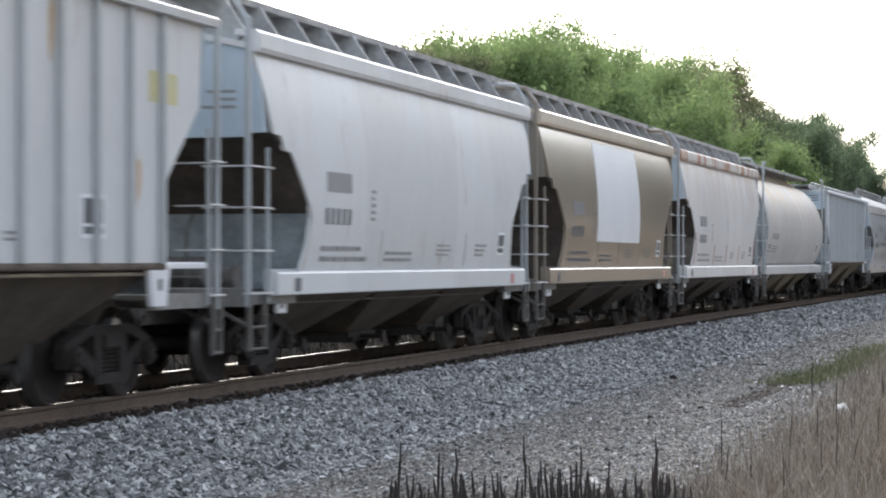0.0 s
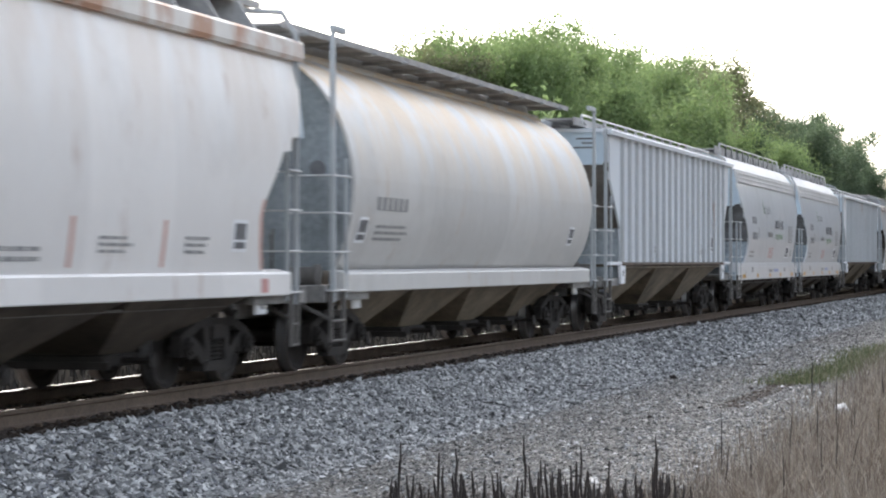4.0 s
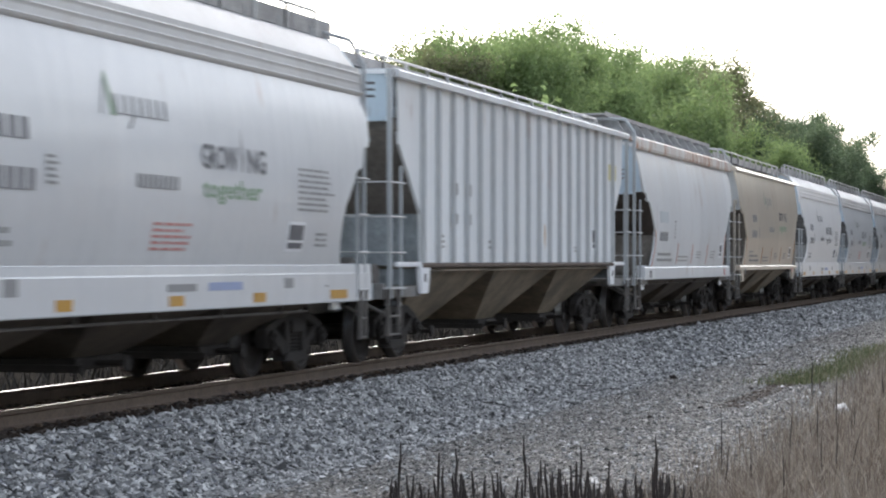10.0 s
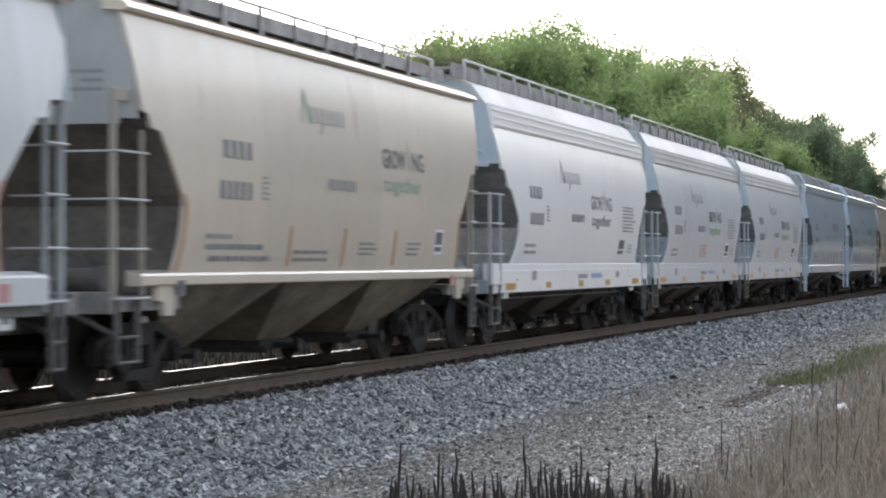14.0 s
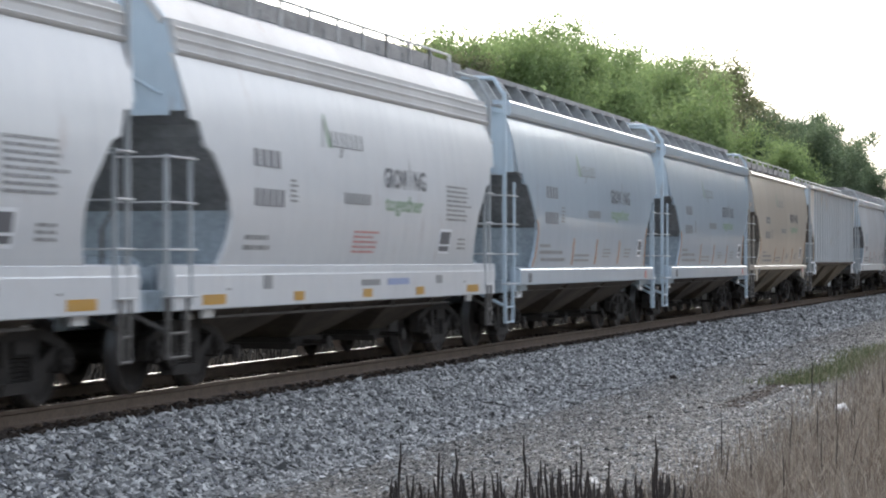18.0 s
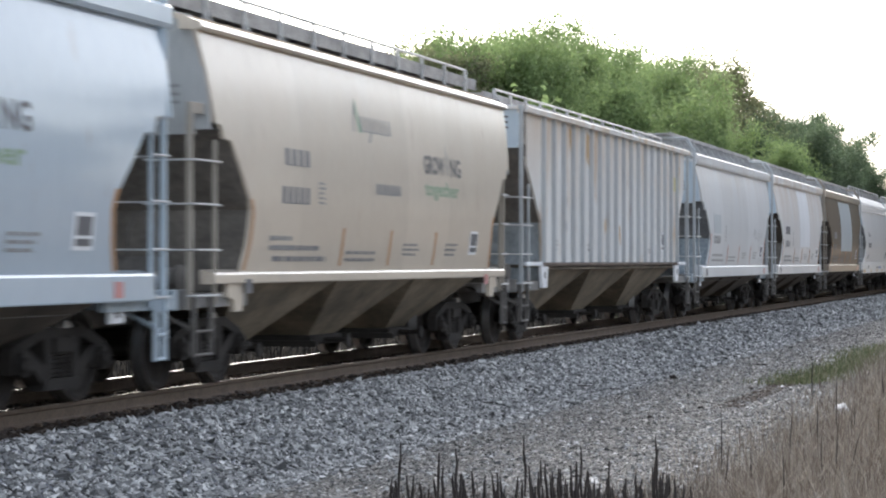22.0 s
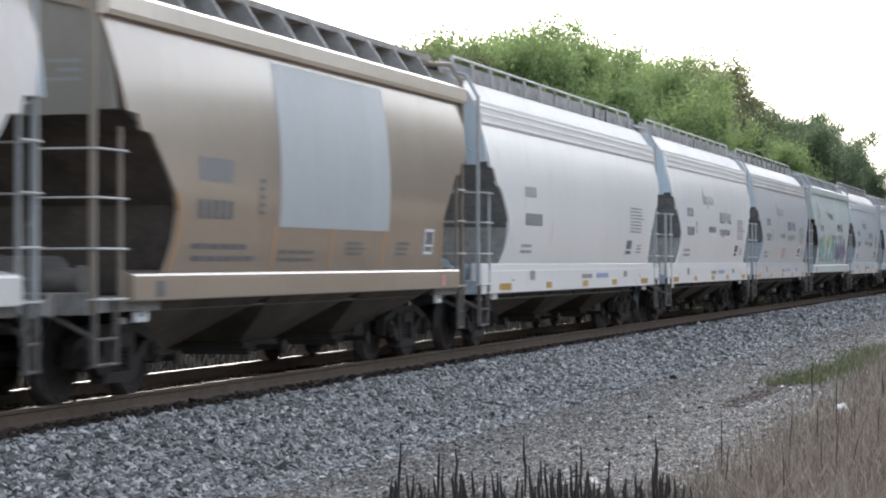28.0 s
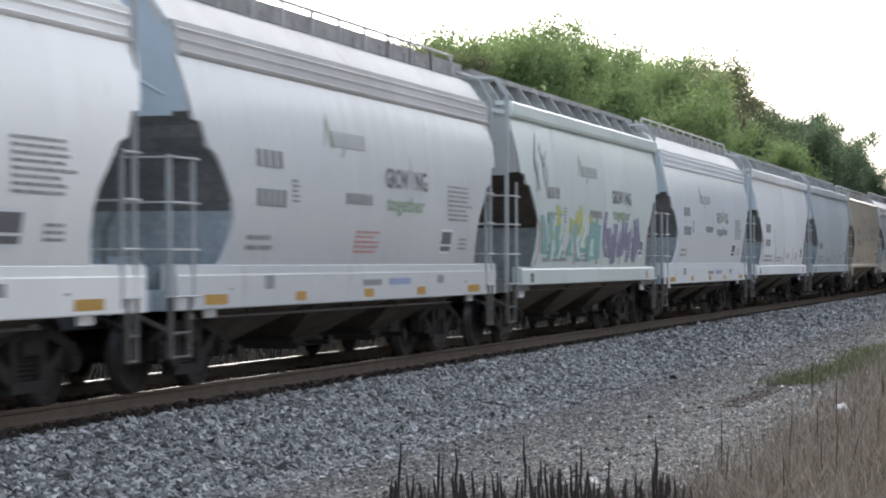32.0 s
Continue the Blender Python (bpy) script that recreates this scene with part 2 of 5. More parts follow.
        bm.to_mesh(me)
        bm.free()
        me.materials.append(None)
        return me


MESHES = {}


def made(key, maker, flip=(1, 1), smooth=False):
    """The mesh of that key, built once."""
    k = (key, flip)
    if k not in MESHES:
        MESHES[k] = maker().mesh(key.split("|")[-1], flip, smooth)
    return MESHES[k]


def part(name, me, material, parent=None, m=None, label=""):
    """One mesh object under a thing or a part."""
    ob = new(name, me)
    ob.parent = parent
    if m is not None:
        ob.matrix_basis = m
    ob.material_slots[0].link = "OBJECT"
    ob.material_slots[0].material = material
    return tagged(ob, label) if label else ob
# ---- the hopper cars ----
def lerp_table(table, z):
    """Linear interpolation in (z, value) pairs, z rising."""
    if z <= table[0][0]:
        return table[0][1]
    for (a, p), (b, q) in zip(table, table[1:]):
        if z <= b:
            return p + (q - p) * (z - a) / (b - a)
    return table[-1][1]


def arc(z, z0, w0, zm, wm, z1, w1):
    """Half-width of a bulging side: w0 at z0, widest wm at zm, w1 at z1."""
    if z < zm:
        return wm - (wm - w0) * ((zm - z) / (zm - z0)) ** 2
    return wm - (wm - w1) * ((z - zm) / (z1 - zm)) ** 2


def half_round(z):
    return 1.60 * math.sqrt(max(0.04, 1 - ((z - 2.42) / 1.82) ** 2))


# cut: how far the side plate stays from the coupling at each height
KINDS = {
    "curved": dict(L=14.35, top=3.84, low=1.30, hw=lambda z: arc(z, 1.30, 1.54, 2.35, 1.63, 3.84, 1.46),
                   cut=[(1.30, 2.12), (1.6, 2.26), (1.95, 2.32), (2.12, 2.22), (2.70, 1.60), (2.72, 1.36), (2.88, 1.28), (2.90, 1.02), (3.84, 0.72)],
                   panel=(2.90, 0.80), sill=(1.02, 1.30, 1.56), bays=3, bay_top=1.04),
    "smooth": dict(L=14.24, top=3.60, low=1.28, hw=lambda z: arc(z, 1.28, 1.47, 2.25, 1.62, 3.60, 1.46),
                   cut=[(1.28, 1.78), (1.45, 1.95), (1.65, 2.06), (1.90, 2.08), (2.12, 1.98), (2.58, 1.50), (2.64, 1.28), (2.90, 1.14), (2.92, 0.94), (3.60, 0.72)],
                   panel=(3.0, 0.78), sill=(0.90, 1.28, 1.50), bays=3, bay_top=0.95),
    "ribbed": dict(L=17.80, top=3.98, low=1.40, hw=lambda z: 1.50,
                   cut=[(1.40, 2.15), (2.10, 2.10), (3.05, 1.05), (3.98, 0.95)],
                   panel=(3.40, 0.80), sill=(1.33, 1.40, 1.53), bays=3, bay_top=1.36),
    "sloped": dict(L=14.51, top=3.92, low=1.30, hw=lambda z: arc(z, 1.30, 1.50, 2.35, 1.61, 3.92, 1.44),
                   cut=[(1.30, 1.90), (1.6, 1.98), (2.0, 2.0), (2.12, 1.92), (2.74, 1.36), (2.76, 1.14), (2.90, 1.08), (2.92, 0.92), (3.92, 0.72)],
                   panel=(2.84, 0.80), sill=(1.17, 1.30, 1.53), bays=3, bay_top=1.20),
    "round": dict(L=16.96, top=4.16, low=1.28, hw=half_round,
                  cut=[(1.28, 1.35), (1.6, 1.25), (2.5, 1.18), (3.4, 1.14), (4.16, 1.10)],
                  panel=(1.3, 1.22), sill=(1.02, 1.28, 1.50), bays=4, bay_top=1.04),
    "long": dict(L=16.40, top=3.60, low=1.28, hw=lambda z: arc(z, 1.28, 1.47, 2.25, 1.62, 3.60, 1.46),
                 cut=[(1.28, 1.78), (1.45, 1.95), (1.65, 2.06), (1.90, 2.08), (2.12, 1.98), (2.58, 1.50), (2.64, 1.28), (2.90, 1.14), (2.92, 0.94), (3.60, 0.72)],
                 panel=(3.0, 0.78), sill=(0.90, 1.28, 1.50), bays=3, bay_top=0.95),
}


# how much further the body reaches at its rear end
REAR = {"smooth": 0.30, "long": 0.30, "curved": 0.28, "sloped": 0.30}


def side_mesh(kind):
    k = KINDS[kind]
    zs = sorted({z for z, _ in k["cut"]} | {k["low"] + (k["top"] - k["low"]) * i / 14 for i in range(15)})
    h = k["L"] / 2
    rows, rows_in = [], []
    for z in zs:
        e = lerp_table(k["cut"], z)
        w = k["hw"](z)
        xs = [(-h + e) + (2 * h + REAR.get(kind, 0) - 2 * e) * j / 16 for j in range(17)]
        rows.append([(x, -w, z) for x in xs])
        rows_in.append([(x, -w + 0.05, z) for x in xs])
    return Build().shell(rows, rows_in)


CROWN = {"curved": 4.12, "smooth": 4.56, "ribbed": 4.08, "sloped": 4.26, "round": 4.26, "long": 4.56}


def roof_line(kind):
    """Points (y, z) of the near half of the roof, from the eave to the crown."""
    k = KINDS[kind]
    w, t = k["hw"](k["top"]), k["top"]
    rise = 0.37 if kind in ("smooth", "long") else 0.16 if kind == "sloped" else 0.08
    w2 = w - (0.12 if kind in ("smooth", "long", "sloped") else 0.02)
    c = CROWN[kind]
    swell = 0.5 if kind in ("smooth", "long") else 1.0
    return [(-w2, t + rise)] + [(-w2 * (1 - i / 6), t + rise + (c - t - rise) * math.sin(math.pi / 2 * i / 6) ** swell) for i in range(1, 7)]


def roof_mesh(kind):
    h = KINDS[kind]["L"] / 2 - 0.74
    far = h + REAR.get(kind, 0)
    pro = roof_line(kind)
    pro = pro + [(-y, z) for y, z in reversed(pro[:-1])]
    rows = [[(x, y, z) for y, z in pro] for x in (-h, -h / 2, 0, h / 2, far)]
    rows_in = [[(x, y * 0.97, z - 0.06) for y, z in pro] for x in (-h, -h / 2, 0, h / 2, far)]
    return Build().shell(rows, rows_in)


def eave_mesh(kind):
    """The long edge between side and roof."""
    k = KINDS[kind]
    h = k["L"] / 2 - (0.80 if kind in ("smooth", "long") else 0.70)
    w, t = k["hw"](k["top"]), k["top"]
    b = Build()
    if kind == "curved":
        o = [(-w - 0.07, t - 0.02), (-w - 0.09, t + 0.03), (-w - 0.08, t + 0.20), (-w - 0.04, t + 0.24), (-w + 0.22, t + 0.25), (-w + 0.22, t + 0.18), (-w + 0.02, t + 0.16), (-w + 0.02, t - 0.02)]
    elif kind in ("smooth", "long"):
        o = [(-w - 0.015, t - 0.01)]
        for i in range(3):
            z = t + 0.125 * i
            y = -w + 0.03 * i
            o += [(y - 0.035, z + 0.01), (y - 0.045, z + 0.035), (y - 0.005, z + 0.055), (y - 0.002, z + 0.12)]
        o += [(-w + 0.16, t + 0.385), (-w + 0.16, t)]
    elif kind == "ribbed":
        o = [(-w - 0.10, t - 0.03), (-w - 0.11, t + 0.05), (-w - 0.08, t + 0.08), (-w + 0.10, t + 0.09), (-w + 0.10, t - 0.03)]
    elif kind == "sloped":
        o = [(-w - 0.05, t - 0.01), (-w - 0.08, t + 0.02), (-w - 0.05, t + 0.07), (-w + 0.20, t + 0.17), (-w + 0.20, t)]
    else:
        o = [(-w - 0.02, t - 0.04), (-w - 0.02, t + 0.02), (-w + 0.10, t + 0.06), (-w + 0.10, t - 0.04)]
    return b.prism(o, -h, h + REAR.get(kind, 0), "x")


def sill_mesh(kind):
    k = KINDS[kind]
    z0, z1, w = k["sill"]
    h = k["L"] / 2 - (1.25 if kind == "curved" else 0.62 if kind in ("smooth", "long") else 1.0 if kind != "ribbed" else 2.05)
    o = [(-w + 0.16, z0), (-w - 0.01, z0), (-w - 0.02, z0 + 0.015), (-w - 0.02, z1 - 0.03), (-w + 0.0, z1 - 0.005), (-w + 0.16, z1 + 0.03)]
    if kind in ("smooth", "long"):
        o = o[:3] + [(-w - 0.02, z1 - 0.02), (-w - 0.014, z1), (-w - 0.008, z1 + 0.09), (-w + 0.01, z1 + 0.105), (-w + 0.16, z1 + 0.11)]
    return Build().prism(o, -h, h + REAR.get(kind, 0), "x")


def panel_mesh(kind):
    """The upright end plate above the open platform."""
    k = KINDS[kind]
    z0, e = k["panel"]
    x = -k["L"] / 2 + e
    n = 10
    left = [(-k["hw"](z0 + (k["top"] - z0) * i / n) + 0.03, z0 + (k["top"] - z0) * i / n) for i in range(n + 1)]
    crown = [(y, z + 0.01) for y, z in roof_line(kind)[:-1]]
    o = left + crown + [(-y, z) for y, z in reversed(crown)] + [(-y, z) for y, z in reversed(left)]
    b = Build().prism(o, x, x + 0.05, "x")
    if kind != "round":
        b.box(x - 0.05, x, -1.40, 1.40, z0 - 0.05, z0 + 0.02)
    return b


def brace_mesh(kind):
    """The pressed diagonal stiffener on the end plate."""
    k = KINDS[kind]
    z0, e = k["panel"]
    x = -k["L"] / 2 + e
    b = Build().bar((x - 0.01, -1.30, z0 + 0.18), (x - 0.01, -0.10, k["top"] + 0.25), 0.022, 5)
    return b


def pipe_mesh(kind):
    """The air line below the side sill, on its hangers."""
    h = KINDS[kind]["L"] / 2 - 2.3
    z = KINDS[kind]["sill"][0] - 0.10
    b = Build().bar((-h, -1.30, z), (h, -1.30, z), 0.018, 6)
    for i in range(5):
        x = -h + 2 * h * (i + 0.5) / 5
        b.box(x - 0.012, x + 0.012, -1.33, -1.27, z - 0.02, z + 0.14)
    return b


def slope_mesh(kind):
    """The dark slope sheet under the end plate, down to the bulkhead."""
    k = KINDS[kind]
    z0, e = k["panel"]
    h = k["L"] / 2
    z1 = k["low"] + 0.70
    e1 = lerp_table(k["cut"], z1) + 0.05
    rows, rows_in = [], []
    for i in range(9):
        z = z0 + (z1 - z0) * i / 8
        x = -h + max(e + 0.05 + (e1 - e - 0.05) * i / 8, lerp_table(k["cut"], z) - 0.02)
        w = k["hw"](z) - 0.03
        rows.append([(x, -w, z), (x, w, z)])
        rows_in.append([(x + 0.06, -w, z + 0.03), (x + 0.06, w, z + 0.03)])
    return Build().shell(rows, rows_in)


def bulkhead_mesh(kind):
    """The upright lower plate behind the platform."""
    k = KINDS[kind]
    z1 = k["low"] + 0.74
    x = -k["L"] / 2 + lerp_table(k["cut"], z1 - 0.04) + 0.06
    w0, w1 = k["hw"](k["low"]) - 0.04, k["hw"](z1) - 0.04
    return Build().prism([(-w0, 1.08), (-w1, z1), (w1, z1), (w0, 1.08)], x, x + 0.05, "x")


def platform_mesh(kind):
    """Deck, end beam and draft gear box at one end."""
    k = KINDS[kind]
    h = k["L"] / 2
    b = Build().box(-h + 0.42, -h + 2.1, -1.36, 1.36, 1.02, 1.07)
    b.box(-h + 0.38, -h + 0.50, -1.46, 1.46, 0.90, 1.12, 0.01)
    b.box(-h + 0.30, -h + 2.6, -0.26, 0.26, 0.68, 1.02, 0.02)
    b.box(-h + 0.42, -h + 2.2, -1.46, -1.38, 0.92, 1.07)
    b.box(-h + 0.42, -h + 2.2, 1.38, 1.46, 0.92, 1.07)
    return b


def coupler_mesh(kind):
    h = KINDS[kind]["L"] / 2
    b = Build().box(-h + 0.02, -h + 0.55, -0.08, 0.08, 0.76, 0.92, 0.02)
    b.prism([(-h - 0.06, 0.72), (-h + 0.12, 0.70), (-h + 0.20, 0.76), (-h + 0.20, 0.94), (-h + 0.12, 0.98), (-h - 0.06, 0.96)], -0.16, 0.13)
    b.bar((-h + 0.30, -0.30, 0.80), (-h + 0.06, -0.28, 0.55), 0.025)
    b.bar((-h + 0.06, -0.28, 0.55), (-h - 0.03, -0.10, 0.52), 0.025)
    return b


def turned(x, z, ring, n=14):
    """A body turned about a line across the car; ring holds (y, radius)."""
    k = len(ring)
    pts = [(x + r * math.cos(2 * math.pi * i / n), y, z + r * math.sin(2 * math.pi * i / n)) for i in range(n) for y, r in ring]
    return Build().add(pts, [(i * k + j, ((i + 1) % n) * k + j, ((i + 1) % n) * k + j + 1, i * k + j + 1) for i in range(n) for j in range(k - 1)])


def reservoir_mesh(kind):
    """The twin air reservoir lying across the platform, with domed ends."""
    return turned(-KINDS[kind]["L"] / 2 + 1.45, 1.28, [(-0.79, 0.0), (-0.78, 0.06), (-0.74, 0.15), (-0.66, 0.20), (-0.02, 0.20), (0.0, 0.22), (0.04, 0.22), (0.06, 0.20), (0.58, 0.20), (0.66, 0.15), (0.70, 0.0)])


def cylinder_mesh(kind):
    """The brake cylinder with its flanged head and push rod."""
    x = -KINDS[kind]["L"] / 2 + 0.92
    return turned(x, 1.23, [(-1.20, 0.0), (-1.20, 0.155), (-1.14, 0.155), (-1.14, 0.125), (-0.80, 0.125), (-0.76, 0.07), (-0.74, 0.022), (-0.20, 0.022), (-0.20, 0.0)])


def valve_mesh(kind):
    """The control valve: a ribbed casting on its stand."""
    x = -KINDS[kind]["L"] / 2 + 0.95
    o = [(-0.16, 1.07), (-0.16, 1.16), (-0.10, 1.20), (-0.14, 1.26), (-0.14, 1.44), (-0.06, 1.52), (0.08, 1.52), (0.14, 1.42), (0.14, 1.26), (0.10, 1.20), (0.16, 1.16), (0.16, 1.07)]
    return Build().prism([(x + p, q) for p, q in o], 0.10, 0.42)


def brake_pipe_mesh(kind):
    x = -KINDS[kind]["L"] / 2
    b = Build().bar((x + 0.95, -0.55, 1.06), (x + 0.95, -0.55, 1.76), 0.020)
    b.bar((x + 0.95, -0.55, 1.75), (x + 1.72, -0.32, 1.98), 0.020)
    return b


def centre_sill_mesh(kind):
    h = KINDS[kind]["L"] / 2
    return Build().box(-h + 2.6, h - 2.6, -0.20, 0.20, 0.72, 1.06, 0.015)


def post_mesh(kind, tall=False):
    """The tall corner post with its hoop to the running board."""
    k = KINDS[kind]
    x = -k["L"] / 2 + (0.46 if kind not in ("ribbed", "round") else 0.55)
    b = Build()
    t = k["top"] + 0.36
    if kind in ("smooth", "long"):
        b.box(x - 0.024, x + 0.024, -1.52, -1.47, 0.9, 4.02 if tall else 2.53, 0.006)
        if tall:
            b.bar((x, -1.49, 4.0), (x, -1.30, 4.34), 0.028)
            b.bar((x, -1.30, 4.34), (x, -0.90, 4.46), 0.028)
        return b
    if kind == "curved":
        b.box(x - 0.029, x + 0.029, -1.53, -1.47, 0.9, t, 0.006)
        b.bar((x, -1.49, t - 0.05), (x, -1.32, t + 0.22), 0.036)
        b.bar((x, -1.32, t + 0.22), (x, -0.60, t + 0.27), 0.036)
    elif kind == "sloped":
        b.box(x - 0.029, x + 0.029, -1.50, -1.44, 0.9, 3.1, 0.006)
        b.box(x - 0.03, x + 0.34, -1.50, -1.44, 3.0, 3.12, 0.006)
    else:
        top = {"ribbed": 4.05, "round": 4.40}[kind]
        b.box(x - 0.029, x + 0.029, -1.54, -1.48, 0.9, top, 0.006)
        b.box(x - 0.035, x + 0.5, -1.54, -1.47, top - 0.08, top, 0.006)
    return b


def ladder_levels(kind):
    return [1.05, 1.54, 2.03, 2.50]


def ladder_width(rear):
    """The ladder at the rear corner is the narrower one."""
    return 0.34 if rear else 0.62


def stile_mesh(kind, rear):
    """The second upright of the side ladder."""
    x = -KINDS[kind]["L"] / 2 + 0.46 + ladder_width(rear)
    hi = 2.53 if kind in ("smooth", "long") else 2.86 if rear else 2.74
    return Build().box(x - 0.018, x + 0.018, -1.53, -1.49, 0.95, hi, 0.004)


def rung_mesh(kind, z, rear):
    """One rung on the side and the grab bar that turns round the corner."""
    x = -KINDS[kind]["L"] / 2 + 0.46
    b = Build().bar((x - 0.03, -1.56, z), (x + ladder_width(rear) + 0.06, -1.56, z), 0.013)
    b.bar((x - 0.03, -1.56, z), (x - 0.05, -0.96, z), 0.011)
    return b


def step_mesh(kind, rear):
    """The sill step: two straps and treads, with its brace."""
    x = -KINDS[kind]["L"] / 2 + 0.46
    w = ladder_width(rear) - 0.12
    b = Build().box(x - 0.025, x + 0.025, -1.54, -1.49, 0.40, 1.06, 0.004)
    b.box(x + w - 0.025, x + w + 0.025, -1.54, -1.49, 0.40, 1.06, 0.004)
    for z in (0.67, 0.42):
        b.bar((x - 0.02, -1.53, z), (x + w + 0.02, -1.53, z), 0.017)
    b.bar((x, -1.48, 0.70), (x - 0.04, -0.85, 1.0), 0.028)
    return b


def bay_span(kind, i):
    k = KINDS[kind]
    h = k["L"] / 2 - (2.05 if k["bays"] == 3 else 1.9)
    n = k["bays"]
    return -h + 2 * h * i / n, -h + 2 * h * (i + 1) / n


def bay_mesh(kind, i):
    """One hopper: a funnel with its lip."""
    k = KINDS[kind]
    x0, x1 = bay_span(kind, i)
    mid = (x0 + x1) / 2
    t, low = k["bay_top"], 0.42
    w = k["hw"](k["low"]) - 0.05
    top = [(x0 + 0.02, -w), (x1 - 0.02, -w), (x1 - 0.02, w), (x0 + 0.02, w)]
    bot = [(mid - 0.55, -0.62), (mid + 0.55, -0.62), (mid + 0.55, 0.62), (mid - 0.55, 0.62)]
    pts = [(x, y, t) for x, y in top] + [(x, y, low) for x, y in bot]
    b = Build().add(pts, [(0, 1, 5, 4), (1, 2, 6, 5), (2, 3, 7, 6), (3, 0, 4, 7), (3, 2, 1, 0), (4, 5, 6, 7)])
    return b


def gate_mesh(kind, i):
    x0, x1 = bay_span(kind, i)
    mid = (x0 + x1) / 2
    b = Build().box(mid - 0.62, mid + 0.62, -0.70, 0.70, 0.30, 0.43, 0.02)
    b.bar((mid - 0.1, -1.02, 0.36), (mid - 0.1, 0.9, 0.36), 0.035)
    b.bar((mid - 0.1, -1.06, 0.36), (mid - 0.1, -1.02, 0.36), 0.09, 8)
    b.box(mid - 0.70, mid - 0.62, -0.80, 0.80, 0.28, 0.36)
    return b


def walk_mesh(kind):
    """One side's roof running board beside the hatch trough, with its upright edge plate."""
    h = KINDS[kind]["L"] / 2 - 0.25
    z = WALK_Z[kind]
    up, drop = {"smooth": (0.07, 0.15), "long": (0.07, 0.15), "sloped": (0.06, 0.12), "ribbed": (0.025, 0.13)}.get(kind, (0.025, 0.06))
    o = [(-0.34, z - 0.035), (-0.34, z), (-0.905, z), (-0.908, z + up), (-0.932, z + up), (-0.932, z - drop), (-0.905, z - drop), (-0.905, z - 0.035)]
    return Build().prism(o, -h, h, "x")


WALK_Z = {"curved": 4.56, "smooth": 4.53, "ribbed": 4.26, "sloped": 4.37, "round": 4.42, "long": 4.53}


def strut_mesh(kind, x):
    """One saddle under the running board."""
    k = KINDS[kind]
    z = WALK_Z[kind] - 0.035
    t = k["top"] + 0.1
    b = Build()
    if kind == "curved":
        b.prism([(-0.95, z), (-1.24, t + 0.14), (-1.10, t + 0.06), (1.10, t + 0.06), (1.24, t + 0.14), (0.95, z)], x - 0.02, x + 0.05, "x")
    else:
        b.box(x - 0.03, x + 0.03, -0.95, 0.95, z - 0.06, z)
        for s in (-1, 1):
            b.bar((x, s * 0.92, z), (x, s * 1.0, k["top"] + 0.18), 0.022)
    return b


def trough_mesh(kind):
    h = KINDS[kind]["L"] / 2 - 1.0
    z = WALK_Z[kind]
    b = Build().box(-h, h, -0.30, 0.30, z - 0.30, z + 0.02, 0.03)
    n = 9
    for i in range(n):
        x = -h + 2 * h * (i + 0.5) / n
        b.box(x - 0.5, x + 0.5, -0.33, 0.33, z + 0.02, z + 0.06, 0.015)
    return b


def guard_mesh(kind, i, n):
    """One bay of the low guard beside the running board."""
    h = KINDS[kind]["L"] / 2 - 0.95
    a, c = -h + 2 * h * i / n, -h + 2 * h * (i + 1) / n
    z = WALK_Z[kind]
    dz = 0.10 if kind == "ribbed" else 0.16
    b = Build()
    for x in (a, c):
        b.box(x - 0.024, x + 0.024, -0.965, -0.915, z - (0.10 if kind == "ribbed" else 0.24), z + dz, 0.003)
    b.bar((a, -0.94, z + dz), (c, -0.94, z + dz), 0.020)
    return b


def rib_mesh(kind, x):
    k = KINDS[kind]
    e = abs(x) + k["L"] / 2 - k["L"]
    inset = k["L"] / 2 - abs(x)
    lo = k["low"]
    if inset < 2.1:
        lo = 3.05 - (inset - 1.05) / (2.10 - 1.05) * 0.95
    o = [(x - 0.040, -1.50), (x - 0.033, -1.57), (x + 0.033, -1.57), (x + 0.040, -1.50)]
    pts = [(px, py, z) for z in (lo, k["top"] - 0.02) for px, py in o]
    return Build().add(pts, [(0, 1, 5, 4), (1, 2, 6, 5), (2, 3, 7, 6), (3, 0, 4, 7), (3, 2, 1, 0), (4, 5, 6, 7)])


def bracket_mesh(kind):
    """The pale gusset under the corner of a ribbed or sloped car, and its jacking pad."""
    k = KINDS[kind]
    x = -k["L"] / 2
    if kind == "ribbed":
        b = Build().prism([(x + 1.92, 1.38), (x + 2.46, 1.38), (x + 2.36, 0.96), (x + 2.02, 0.96)], -1.54, -1.48)
        b.box(x + 0.9, x + 2.1, -1.53, -1.47, 1.34, 1.41, 0.01)
        return b
    if kind == "sloped":
        return Build().prism([(x + 1.45, 1.22), (x + 1.95, 1.22), (x + 1.90, 0.86), (x + 1.66, 0.86), (x + 1.62, 1.0), (x + 1.45, 1.02)], -1.52, -1.46)
    b = Build().box(x + 1.66, x + 1.98, -1.42, -1.38, 0.80, 1.02, 0.01)
    return b


def pad_hole_mesh(kind):
    x = -KINDS[kind]["L"] / 2 + (2.14 if kind == "ribbed" else 1.76)
    z = 1.12 if kind == "ribbed" else 0.86
    y = -1.545 if kind == "ribbed" else -1.425
    return Build().box(x, x + 0.10, y, y + 0.004, z, z + 0.12)


# trucks
AXLE = 0.89


